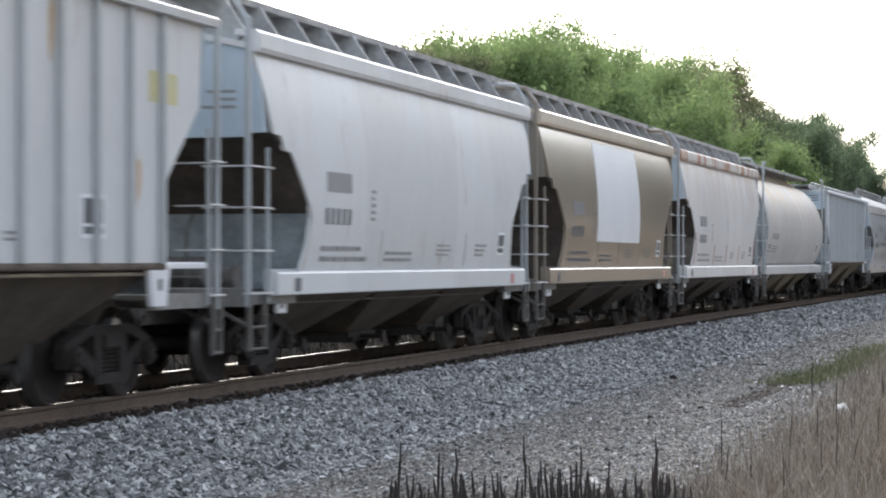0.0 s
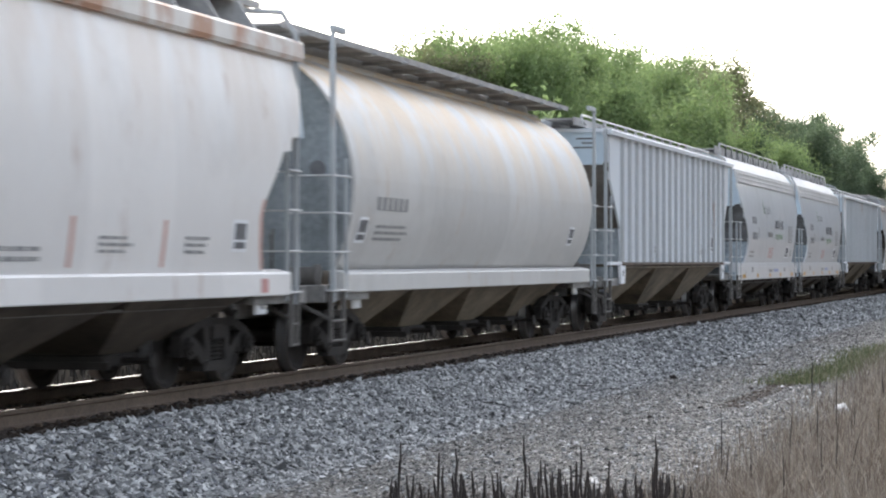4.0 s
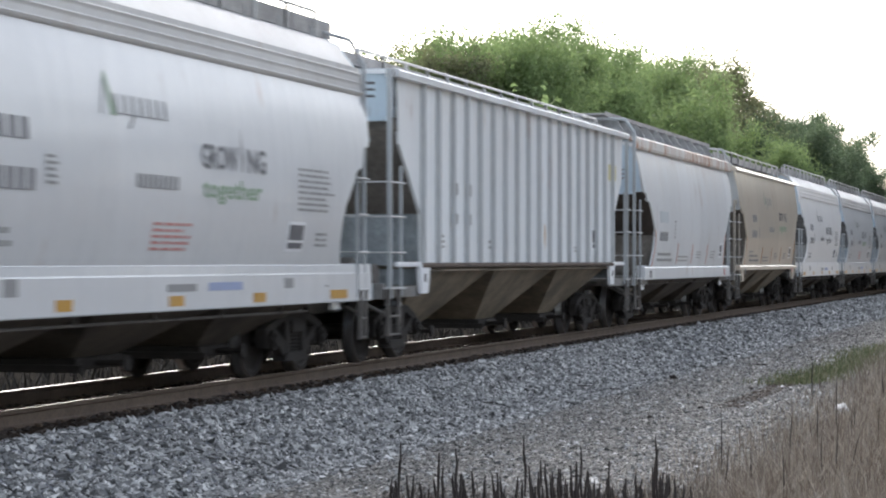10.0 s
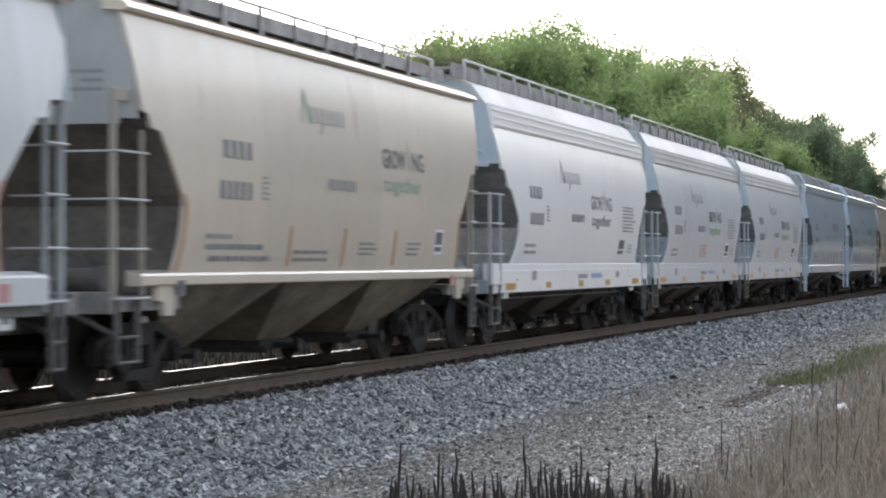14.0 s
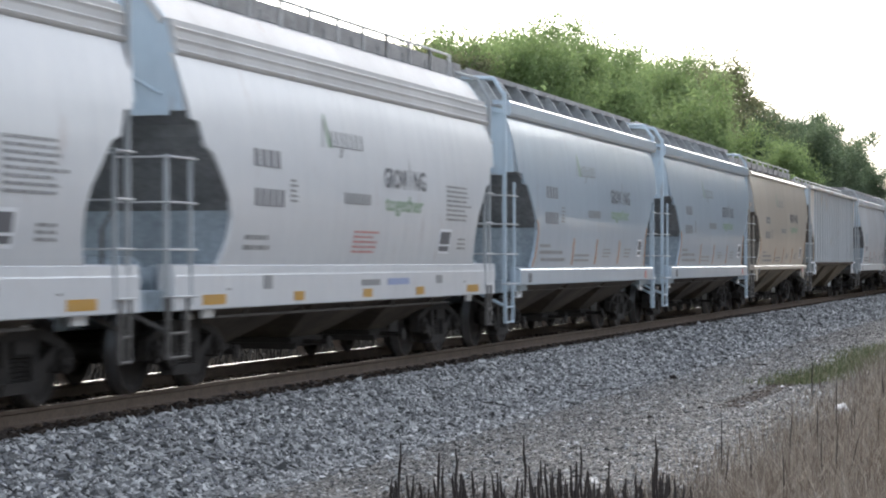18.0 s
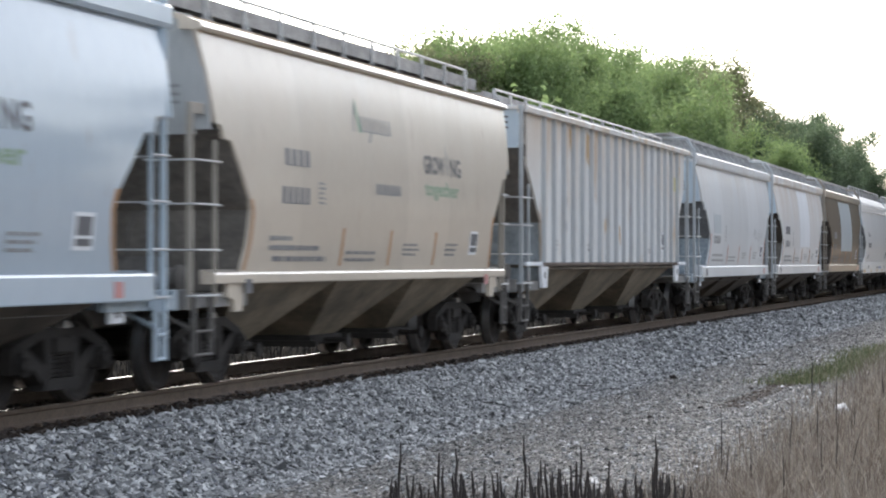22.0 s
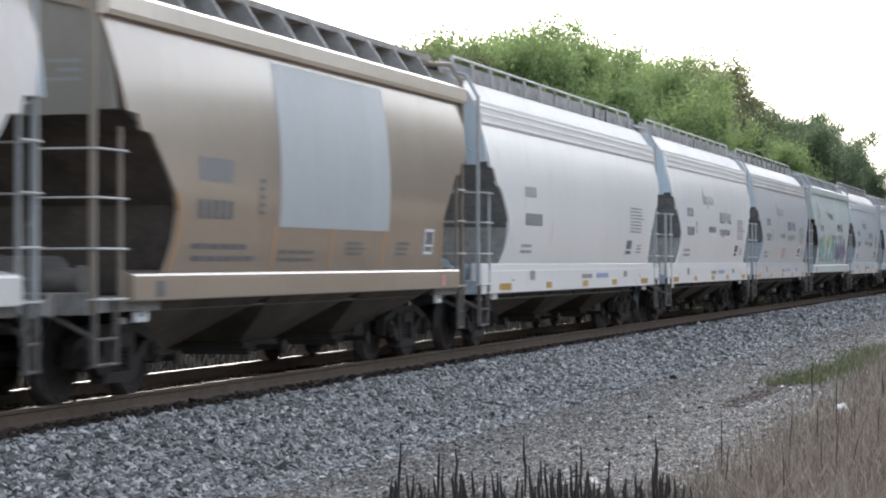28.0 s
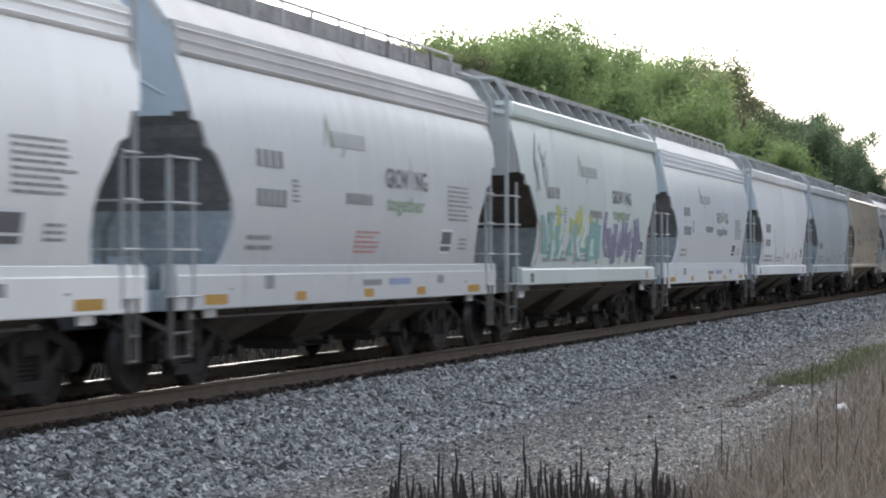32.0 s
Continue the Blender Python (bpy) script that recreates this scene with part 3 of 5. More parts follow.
def side_frame_mesh():
    """Cast side frame: an arched truss with two openings round the spring nest."""
    b = Build()
    y0, y1 = -1.06, -0.93
    for s in (-1, 1):
        b.prism([(s * 1.06, 0.36), (s * 1.06, 0.58), (s * 0.98, 0.64), (s * 0.72, 0.60), (s * 0.70, 0.36)], y0, y1)
        b.prism([(s * 0.74, 0.60), (s * 0.74, 0.48), (s * 0.34, 0.20), (s * 0.24, 0.26), (s * 0.24, 0.36)], y0, y1)
        b.prism([(s * 0.40, 0.74), (s * 0.24, 0.74), (s * 0.22, 0.30), (s * 0.34, 0.30)], y0 - 0.01, y1)
        b.prism([(s * 0.80, 0.68), (s * 0.98, 0.62), (s * 0.36, 0.78), (s * 0.36, 0.70)], y0, y1)
    b.prism([(-0.98, 0.63), (-0.50, 0.78), (0.50, 0.78), (0.98, 0.63), (0.80, 0.58), (0.46, 0.68), (-0.46, 0.68), (-0.80, 0.58)], y0 - 0.01, y1 + 0.01)
    b.prism([(-0.42, 0.18), (0.42, 0.18), (0.36, 0.29), (-0.36, 0.29)], y0 - 0.02, y1 + 0.02)
    return b


def bolster_mesh():
    b = Build().box(-0.20, 0.20, -1.10, 1.10, 0.52, 0.70, 0.03)
    b.bar((0, 0, 0.68), (0, 0, 0.80), 0.20, 12)
    return b


def bolster_glint_mesh():
    """A small bright piece put above the side frame for the glint there."""
    return Build().prism([(-0.09, 0.775), (0.09, 0.775), (0.07, 0.82), (0.03, 0.84), (-0.05, 0.84)], -1.12, -1.02)


def spring_mesh():
    """One coil spring as a ridged column."""
    pro = [(0.0, 0.292)]
    for i in range(5):
        z = 0.292 + i * 0.046
        pro += [(0.040, z), (0.060, z + 0.010), (0.060, z + 0.026), (0.040, z + 0.036)]
    pro.append((0.0, 0.52))
    n = 9
    pts, faces = [], []
    for i in range(n):
        a = 2 * math.pi * i / n
        pts += [(r * math.cos(a), r * math.sin(a), z) for r, z in pro]
    k = len(pro)
    for i in range(n):
        for j in range(k - 1):
            faces.append((i * k + j, ((i + 1) % n) * k + j, ((i + 1) % n) * k + j + 1, i * k + j + 1))
    return Build().add(pts, faces)


def wheelset_mesh():
    """Two wheels with tread, flange and dished plate on one axle, about its own middle."""
    b = Build()
    n = 28
    for s in (-1, 1):
        pro = [(0.08, 0.10), (0.06, 0.17), (0.03, 0.22), (0.035, 0.36), (0.07, 0.40), (0.07, 0.452), (0.0, 0.457), (-0.045, 0.462), (-0.07, 0.486), (-0.085, 0.470), (-0.085, 0.39), (-0.02, 0.34), (-0.02, 0.22), (-0.06, 0.16), (-0.08, 0.10)]
        rows = []
        for i in range(n):
            a = 2 * math.pi * i / n
            rows.append([(r * math.cos(a), s * (0.7525 + dy), r * math.sin(a)) for dy, r in pro])
        k = len(pro)
        b.add([p for r in rows for p in r], [(i * k + j, i * k + (j + 1) % k, ((i + 1) % n) * k + (j + 1) % k, ((i + 1) % n) * k + j) for i in range(n) for j in range(k)])
    b.bar((0, -1.0, 0), (0, 1.0, 0), 0.085, 12)
    return b


def cap_mesh():
    """Roller bearing end cap with its three bolts."""
    b = Build().bar((0, -1.12, 0), (0, -0.95, 0), 0.125, 14)
    b.bar((0, -1.15, 0), (0, -1.12, 0), 0.085, 12)
    for i in range(3):
        a = i * 2.094
        b.bar((0.05 * math.cos(a), -1.165, 0.05 * math.sin(a)), (0.05 * math.cos(a), -1.15, 0.05 * math.sin(a)), 0.018, 6)
    return b


def shoe_mesh():
    b = Build()
    for s in (-1, 1):
        b.box(s * 0.42 - 0.03, s * 0.42 + 0.03, -0.95, 0.95, 0.30, 0.40, 0.01)
        for y in (-0.75, 0.75):
            b.box(s * 0.43 - 0.05, s * 0.43 + 0.02, y - 0.06, y + 0.06, 0.28, 0.60, 0.01)
    return b


WHEELS = []


def worn_treads(me):
    """Gives the running faces of a wheelset their bare steel."""
    me.materials.append(BRIGHT)
    for q in me.polygons:
        if all(0.445 < math.hypot(me.vertices[i].co.x, me.vertices[i].co.z) < 0.4625 for i in q.vertices):
            q.material_index = 1
    return me


worn_treads(made("wheelset", wheelset_mesh, (1, 1), True))


def truck(car, x):
    t = part("truck", made("bolster", bolster_mesh), IRON, car, pose(x, 0, 0))
    for flip in ((1, 1), (1, -1)):
        part("side_frame", made("side_frame", side_frame_mesh, flip), IRON, t)
        for dx in (-0.15, 0.0, 0.15):
            part("spring", made("spring", spring_mesh), IRON, t, pose(dx, -flip[1] * 1.0, 0))
        part("bolster_cap", made("bolster_cap", bolster_glint_mesh, flip), BRIGHT, t, None, "bare worn steel end")
    part("brake_beam", made("brake_beam", shoe_mesh), IRON, t)
    for ax in (-AXLE, AXLE):
        w = part("wheelset", made("wheelset", wheelset_mesh, (1, 1), True), WHEEL, t, pose(ax, 0, RADIUS))
        WHEELS.append((w, ax, car))
        for flip in ((1, 1), (1, -1)):
            part("bearing_cap", made("bearing_cap", cap_mesh, flip), IRON, t, pose(ax, 0, RADIUS))
    return t


# lettering on the near side
TEXTS = {}


def text_points(words):
    """Flat triangles of a word in the built-in font, one unit high."""
    if words not in TEXTS:
        cu = bpy.data.curves.new("words", "FONT")
        cu.body, cu.size, cu.resolution_u, cu.offset = words, 1.0, 2, 0.025
        ob = new("words", cu)
        me = bpy.data.meshes.new_from_object(ob.evaluated_get(bpy.context.evaluated_depsgraph_get()))
        TEXTS[words] = ([tuple(v.co) for v in me.vertices], [tuple(p.vertices) for p in me.polygons])
        bpy.data.objects.remove(ob)
        bpy.data.curves.remove(cu)
        bpy.data.meshes.remove(me)
    return TEXTS[words]


def skin(kind, x, z, proud=0.006):
    k = KINDS[kind]
    if z < k["low"]:
        return (x, -k["sill"][2] - 0.02 - proud, z)
    w = 1.50 if kind == "ribbed" else k["hw"](z)
    return (x, -w - proud, z)


def words_mesh(kind, words, x0, x1, z0, z1):
    """A word fitted between x0 and x1, its letters from z0 to z1."""
    pts, faces = text_points(words)
    a, b = min(p[0] for p in pts), max(p[0] for p in pts)
    c, d = min(p[1] for p in pts), max(p[1] for p in pts)
    return Build().add([skin(kind, x0 + (p[0] - a) / (b - a) * (x1 - x0), z0 + (p[1] - c) / (d - c) * (z1 - z0)) for p in pts], faces)


def patch_mesh(kind, x0, x1, z0, z1, proud=0.005):
    """A painted patch that follows the plate's curve."""
    n = max(1, int((z1 - z0) / 0.15))
    rows = [[skin(kind, x, z0 + (z1 - z0) * i / n, proud) for x in (x0, x1)] for i in range(n + 1)]
    rows_in = [[skin(kind, x, z0 + (z1 - z0) * i / n, proud - 0.004) for x in (x0, x1)] for i in range(n + 1)]
    return Build().shell(rows, rows_in)


def bars_mesh(kind, x0, x1, z0, z1, n, duty=0.64):
    """Marks that stay illegible: n blocks of their size, standing on one thin rule."""
    pts, faces = [], []
    w, zr = (x1 - x0) / n, z0 + 0.012
    for i in range(n):
        a, c = x0 + i * w, x0 + i * w + w * duty
        k = len(pts)
        pts += [skin(kind, p, q) for p, q in ((a, z0), (c, z0), (a, zr), (c, zr), (a, z1), (c, z1))]
        faces += [(k, k + 1, k + 3, k + 2), (k + 2, k + 3, k + 5, k + 4)]
        if i:
            faces.append((k - 5, k, k + 2, k - 3))
    return Build().add(pts, faces)


def lines_mesh(kind, x0, x1, z0, z1, n, seed=0):
    """Rows of small print as broken bars of uneven length, each on a hair line, hung on one thin upright rule."""
    rnd = random.Random(seed + n)
    pts, faces = [], []
    step = (z1 - z0) / n
    for i in range(n):
        z, tall = z0 + i * step, step * 0.46
        end = x0 + (x1 - x0) * rnd.uniform(0.72, 1.0)
        xs, x = [x0, x0 + 0.010], x0 + 0.010
        while x < end - 0.02:
            x = min(end, x + rnd.uniform(0.10, 0.26))
            xs.append(x)
            if x < end - 0.08:
                x += rnd.uniform(0.03, 0.06)
                xs.append(x)
        first = len(pts)
        for j, p in enumerate(xs):
            pts += [skin(kind, p, z), skin(kind, p, z + 0.006), skin(kind, p, z + tall)]
            if j:
                k = len(pts) - 6
                faces.append((k, k + 3, k + 4, k + 1))
                if j % 2 == 0 or j == 1:
                    faces.append((k + 1, k + 4, k + 5, k + 2))
        if i:
            faces.append((last + 2, last + 5, first + 3, first))
        last = first
    return Build().add(pts, faces)


def wedge_mesh(kind, x, z, h, w):
    """A plain leaf-like wedge."""
    return Build().add([skin(kind, x + p * w, z + q * h) for p, q in ((0.12, 0), (0.48, 0.0), (0.80, 0.30), (0.55, 0.60), (0.30, 1.0), (0.16, 0.6))], [(0, 1, 2, 3, 4, 5)])


def leg_mesh(kind, x, z, h, w, thick):
    """One stroke of the emblem's peak: the thin slanting one or the thick one."""
    o = ((0.58, 0.0), (0.96, 0.0), (0.48, 1.0), (0.36, 0.86)) if thick else ((0.0, 0), (0.10, 0), (0.40, 0.74), (0.34, 0.84))
    return Build().add([skin(kind, x + p * w, z + q * h) for p, q in o], [(0, 1, 2, 3)])


def emblem_bars_mesh(kind, x0, x1, z0, z1):
    """The emblem's word as thin uprights on one rule."""
    rows = bars_mesh(kind, x0, x1, z0, z1, 7, 0.34)
    k, tail = len(rows.v), x0 + 0.2 * (x1 - x0)
    rows.add([skin(kind, p, q) for p, q in ((tail, z0 - 0.13), (tail + 0.07, z0 - 0.13))], [])
    rows.f.append((k, k + 1, 13, 12))
    return rows


def stroke_mesh(kind, seed, n, x0, x1, z0, z1, wide, tall, layer=0):
    """Brushed strokes leaning this way and that."""
    rnd = random.Random(seed)
    b = Build()
    for i in range(n):
        x, z = rnd.uniform(x0, x1), rnd.uniform(z0, z1)
        h, lean, w = tall * rnd.uniform(0.5, 1.2), rnd.uniform(-0.5, 0.5), wide * rnd.uniform(0.6, 1.4)
        pts = []
        for k in range(4):
            t = k / 3
            cx, cz = x + lean * h * t + 0.12 * math.sin(3 * t + seed), min(z + h * t, 3.7)
            pts += [skin(kind, cx - w * (1 - 0.4 * t), cz, 0.006 + 0.0005 * (i + layer)), skin(kind, cx + w * (1 - 0.4 * t), cz, 0.006 + 0.0005 * (i + layer))]
        b.add(pts, [(0, 1, 3, 2), (2, 3, 5, 4), (4, 5, 7, 6)])
    return b


def stain_mesh(kind, seed, x0, x1, z0, z1):
    """A ragged run of rust: narrow columns of uneven reach, joined side by side."""
    rnd = random.Random(seed)
    n = max(4, int((x1 - x0) / 0.035))
    rows = []
    for j in range(n + 1):
        x = x0 + (x1 - x0) * j / n
        edge = math.sin(math.pi * (0.08 + 0.84 * j / n))
        lo = z0 + (z1 - z0) * (1 - edge) * 0.35 + (z1 - z0) * rnd.uniform(0, 0.55)
        hi = z1 - (z1 - z0) * (1 - edge) * 0.15 - (z1 - z0) * rnd.uniform(0, 0.12)
        rows.append([skin(kind, x + rnd.uniform(-0.01, 0.01), lo + (max(hi, lo + 0.03) - lo) * i / 6, 0.004) for i in range(7)])
    pts = [p for r in rows for p in r]
    return Build().add(pts, [(7 * j + i, 7 * (j + 1) + i, 7 * (j + 1) + i + 1, 7 * j + i + 1) for j in range(n) for i in range(6)])


def edge_mesh(kind):
    """A narrow band along the lower slanted edge of the side plate."""
    k = KINDS[kind]
    h = k["L"] / 2
    zs = [k["low"] + 0.02 + (2.1 - k["low"]) * i / 8 for i in range(9)]
    rows = [[skin(kind, -h + lerp_table(k["cut"], z) + d, z) for d in (0.01, 0.09)] for z in zs]
    rows_in = [[skin(kind, -h + lerp_table(k["cut"], z) + d, z, 0.002) for d in (0.01, 0.09)] for z in zs]
    return Build().shell(rows, rows_in)


def end_print_mesh(kind):
    k = KINDS[kind]
    x = -k["L"] / 2 + k["panel"][1] - 0.006
    b = Build()
    z = k["panel"][0] + 0.28
    for i, w in enumerate((0.42, 0.25, 0.36)):
        b.add([(x, -1.22, z + 0.09 * i), (x, -1.22 + w, z + 0.09 * i), (x, -1.22 + w, z + 0.035 + 0.09 * i), (x, -1.22, z + 0.035 + 0.09 * i)], [(0, 1, 2, 3)])
    return b


def lettered(car, name, kind, key, maker, material, label=""):
    return part(name, made(f"{kind}|{key}|{name}", maker), material, car, None, label)


def stencil(car, kind, x, z, w=0.42, h=0.28):
    """The small black inspection panel with its pale rim."""
    rim = lettered(car, "panel_rim", kind, f"rim{x}{z}", lambda: patch_mesh(kind, x - 0.05, x + w + 0.05, z - 0.04, z + h + 0.04), WHITEPATCH)
    lettered(rim, "inspection_panel", kind, f"ins{x}{z}", lambda: patch_mesh(kind, x, x + w, z + 0.10, z + h, 0.010), INK)
    lettered(rim, "inspection_panel", kind, f"ins2{x}{z}", lambda: patch_mesh(kind, x, x + w, z, z + 0.07, 0.010), INK)


def slogan(car, kind, dx, dz, faded=False):
    """Emblem, slogan, marks and small print of the fertiliser cars."""
    dark = GREYINK if faded else INK
    for nm, key, mk, mat, lab in (
        ("mark", "m1", lambda: bars_mesh(kind, -4.39 + 0.2 * dx, -3.45 + 0.2 * dx, 2.50 + dz * 0.2, 2.70 + dz * 0.2, 4), MARK, ""),
        ("mark", "m2", lambda: bars_mesh(kind, -4.39 + 0.1 * dx, -3.35 + 0.1 * dx, 2.05 + dz * 0.2, 2.25 + dz * 0.2, 5), MARK, ""),
        ("small_print", "s1", lambda: lines_mesh(kind, -3.2 + 0.2 * dx, -2.9 + 0.2 * dx, 2.12, 2.42, 5), GREYINK, ""),
        ("emblem", "e1", lambda: leg_mesh(kind, -1.98 + 0.4 * dx, 2.83 + dz, 0.44, 0.42, False), EMBLEM, "thin slanting stroke of the emblem"),
        ("emblem", "e3", lambda: leg_mesh(kind, -1.98 + 0.4 * dx, 2.83 + dz, 0.44, 0.42, True), EMBLEM if faded else GREENINK, "thick slanting stroke of the emblem"),
        ("emblem_word", "e2", lambda: emblem_bars_mesh(kind, -1.62 + 0.4 * dx, -0.20 + 0.4 * dx, 2.85 + dz, 3.05 + dz), EMBLEM, ""),
        ("lettering", "g1", lambda: words_mesh(kind, "GROW", 0.54 + dx, 1.62 + dx, 2.40 + dz, 2.68 + dz), dark, "dark slogan in capital letters"),
        ("lettering", "g2", lambda: words_mesh(kind, "NG", 1.92 + dx, 2.50 + dx, 2.40 + dz, 2.68 + dz), dark, ""),
        ("leaf_stroke", "g3", lambda: wedge_mesh(kind, 1.70 + dx, 2.41 + dz, 0.50, 0.12), GREYINK, ""),
        ("lettering", "g4", lambda: words_mesh(kind, "together", 0.56 + dx, 2.36 + dx, 2.03 + dz, 2.31 + dz), GREYINK if faded else GREENINK, "grey slogan in small letters" if faded else "green slogan in small letters"),
        ("small_print", "s2", lambda: bars_mesh(kind, -1.18 + 0.5 * dx, -0.05 + 0.5 * dx, 2.15 + dz * 0.6, 2.29 + dz * 0.6, 9), GREYINK, ""),
        ("small_print", "s3", lambda: lines_mesh(kind, -4.6, -3.75, 1.55, 1.78, 2), GREYINK, ""),
    ):
        lettered(car, nm, kind, f"{key}{dx}{dz}", mk, mat, lab)


def smooth_marks(car, kind, bright):
    k = 1.0 if kind == "smooth" else 1.13
    lettered(car, "small_print", kind, "s4", lambda: lines_mesh(kind, 3.61 * k, 4.97 * k, 2.02, 2.57, 8), GREYINK)
    lettered(car, "small_print", kind, "s5", lambda: lines_mesh(kind, 4.35 * k, 4.85 * k, 1.60, 1.80, 3, 3), GREYINK)
    stencil(car, kind, round(3.38 * k, 2), 1.57, 0.50)
    for i, (x, w) in enumerate(((-5.72, 0.80), (-2.79, 0.42), (-0.10, 0.46), (2.36, 0.46), (5.10, 0.78))):
        lettered(car, "reflector", kind, f"or{i}", lambda: patch_mesh(kind, x * k, (x + w * 0.85) * k, 0.95, 1.06), ORANGE, "orange reflector on the sill")
    for i, (x, w, h) in enumerate(((-3.84, 0.28, 0.16), (-0.16, 0.8, 0.08), (1.0, 1.0, 0.09), (3.4, 0.3, 0.12), (4.9, 0.12, 0.2), (-5.0, 0.12, 0.2))):
        lettered(car, "sill_mark", kind, f"sm{i}", lambda: patch_mesh(kind, x * k, (x + w) * k, 1.10, 1.10 + h), BLUEINK if i == 2 else GREYINK)


def plain_marks(car, kind, line_paint, square=GREYINK, ink=MARK):
    """Logo square, number blocks, small print and the painted uprights of the plain curved cars."""
    if square:
        lettered(car, "faded_square", kind, "sq", lambda: patch_mesh(kind, -4.30, -3.32, 2.28, 2.53), square)
    lettered(car, "mark", kind, "pm", lambda: bars_mesh(kind, -4.35, -3.25, 1.88, 2.08, 5), ink)
    curved_small(car, kind, line_paint, True, GREYINK if ink == MARK else ink)


def curved_small(car, kind, line_paint, column=True, ink=GREYINK):
    lettered(car, "small_print", kind, "p1", lambda: lines_mesh(kind, -4.44, -2.5, 1.42, 1.68, 2), ink)
    lettered(car, "small_print", kind, "p2", lambda: lines_mesh(kind, -1.75, -0.15, 1.42, 1.60, 2, 2), ink)
    lettered(car, "small_print", kind, "p3", lambda: lines_mesh(kind, 0.75, 1.6, 1.50, 1.70, 3), ink)
    lettered(car, "small_print", kind, "p4", lambda: lines_mesh(kind, 2.9, 3.65, 1.50, 1.72, 3, 5), ink)
    if column:
        lettered(car, "small_print", kind, "p5", lambda: lines_mesh(kind, -2.5, -2.3, 1.95, 2.40, 5), ink)
    for i, x in enumerate((-1.95, 0.10, 2.30)):
        lettered(car, "painted_line", kind, f"ln{i}", lambda: patch_mesh(kind, x, x + 0.085, 1.36, 1.84), line_paint)
    for fl in ((1, 1), (-1, 1)):
        part("edge_line", made(f"{kind}|edge_line", lambda: edge_mesh(kind), fl), line_paint, car, pose(REAR.get(kind, 0) if fl[0] < 0 else 0, 0, 0))
    stencil(car, kind, 4.30, 1.56, 0.34)
    part("end_print", made(f"{kind}|end_print", lambda: end_print_mesh(kind)), GREYINK, car)
    for i, x in enumerate((-5.35, 5.2)):
        lettered(car, "sill_mark", kind, f"cs{i}", lambda: patch_mesh(kind, x, x + 0.22, 1.06, 1.22), INK if i == 0 else REDINK)


def ribbed_marks(car, placard):
    kind = "ribbed"
    lettered(car, "mark", kind, "r1", lambda: bars_mesh(kind, -5.25, -4.72, 2.42, 2.60, 2), GREYINK)
    lettered(car, "mark", kind, "r2", lambda: bars_mesh(kind, -4.45, -3.95, 2.42, 2.60, 2), GREYINK)
    lettered(car, "mark", kind, "r3", lambda: bars_mesh(kind, -5.25, -4.72, 1.98, 2.14, 2), GREYINK)
    lettered(car, "mark", kind, "r4", lambda: bars_mesh(kind, -4.45, -3.95, 1.98, 2.14, 2), GREYINK)
    lettered(car, "small_print", kind, "r5", lambda: lines_mesh(kind, -5.95, -5.5, 1.62, 1.85, 3), GREYINK)
    lettered(car, "small_print", kind, "r6", lambda: lines_mesh(kind, -3.0, -2.5, 1.62, 1.80, 2), GREYINK)
    lettered(car, "small_print", kind, "r7", lambda: lines_mesh(kind, 3.3, 3.7, 1.60, 1.72, 2), GREYINK)
    stencil(car, kind, 4.95, 1.68, 0.44, 0.34)
    part("end_print", made(f"{kind}|end_print", lambda: end_print_mesh(kind)), INK, car)
    if placard:
        lettered(car, "placard", kind, "yp", lambda: patch_mesh(kind, 6.50, 7.25, 3.04, 3.36), YELLOW, "yellow paper placard")


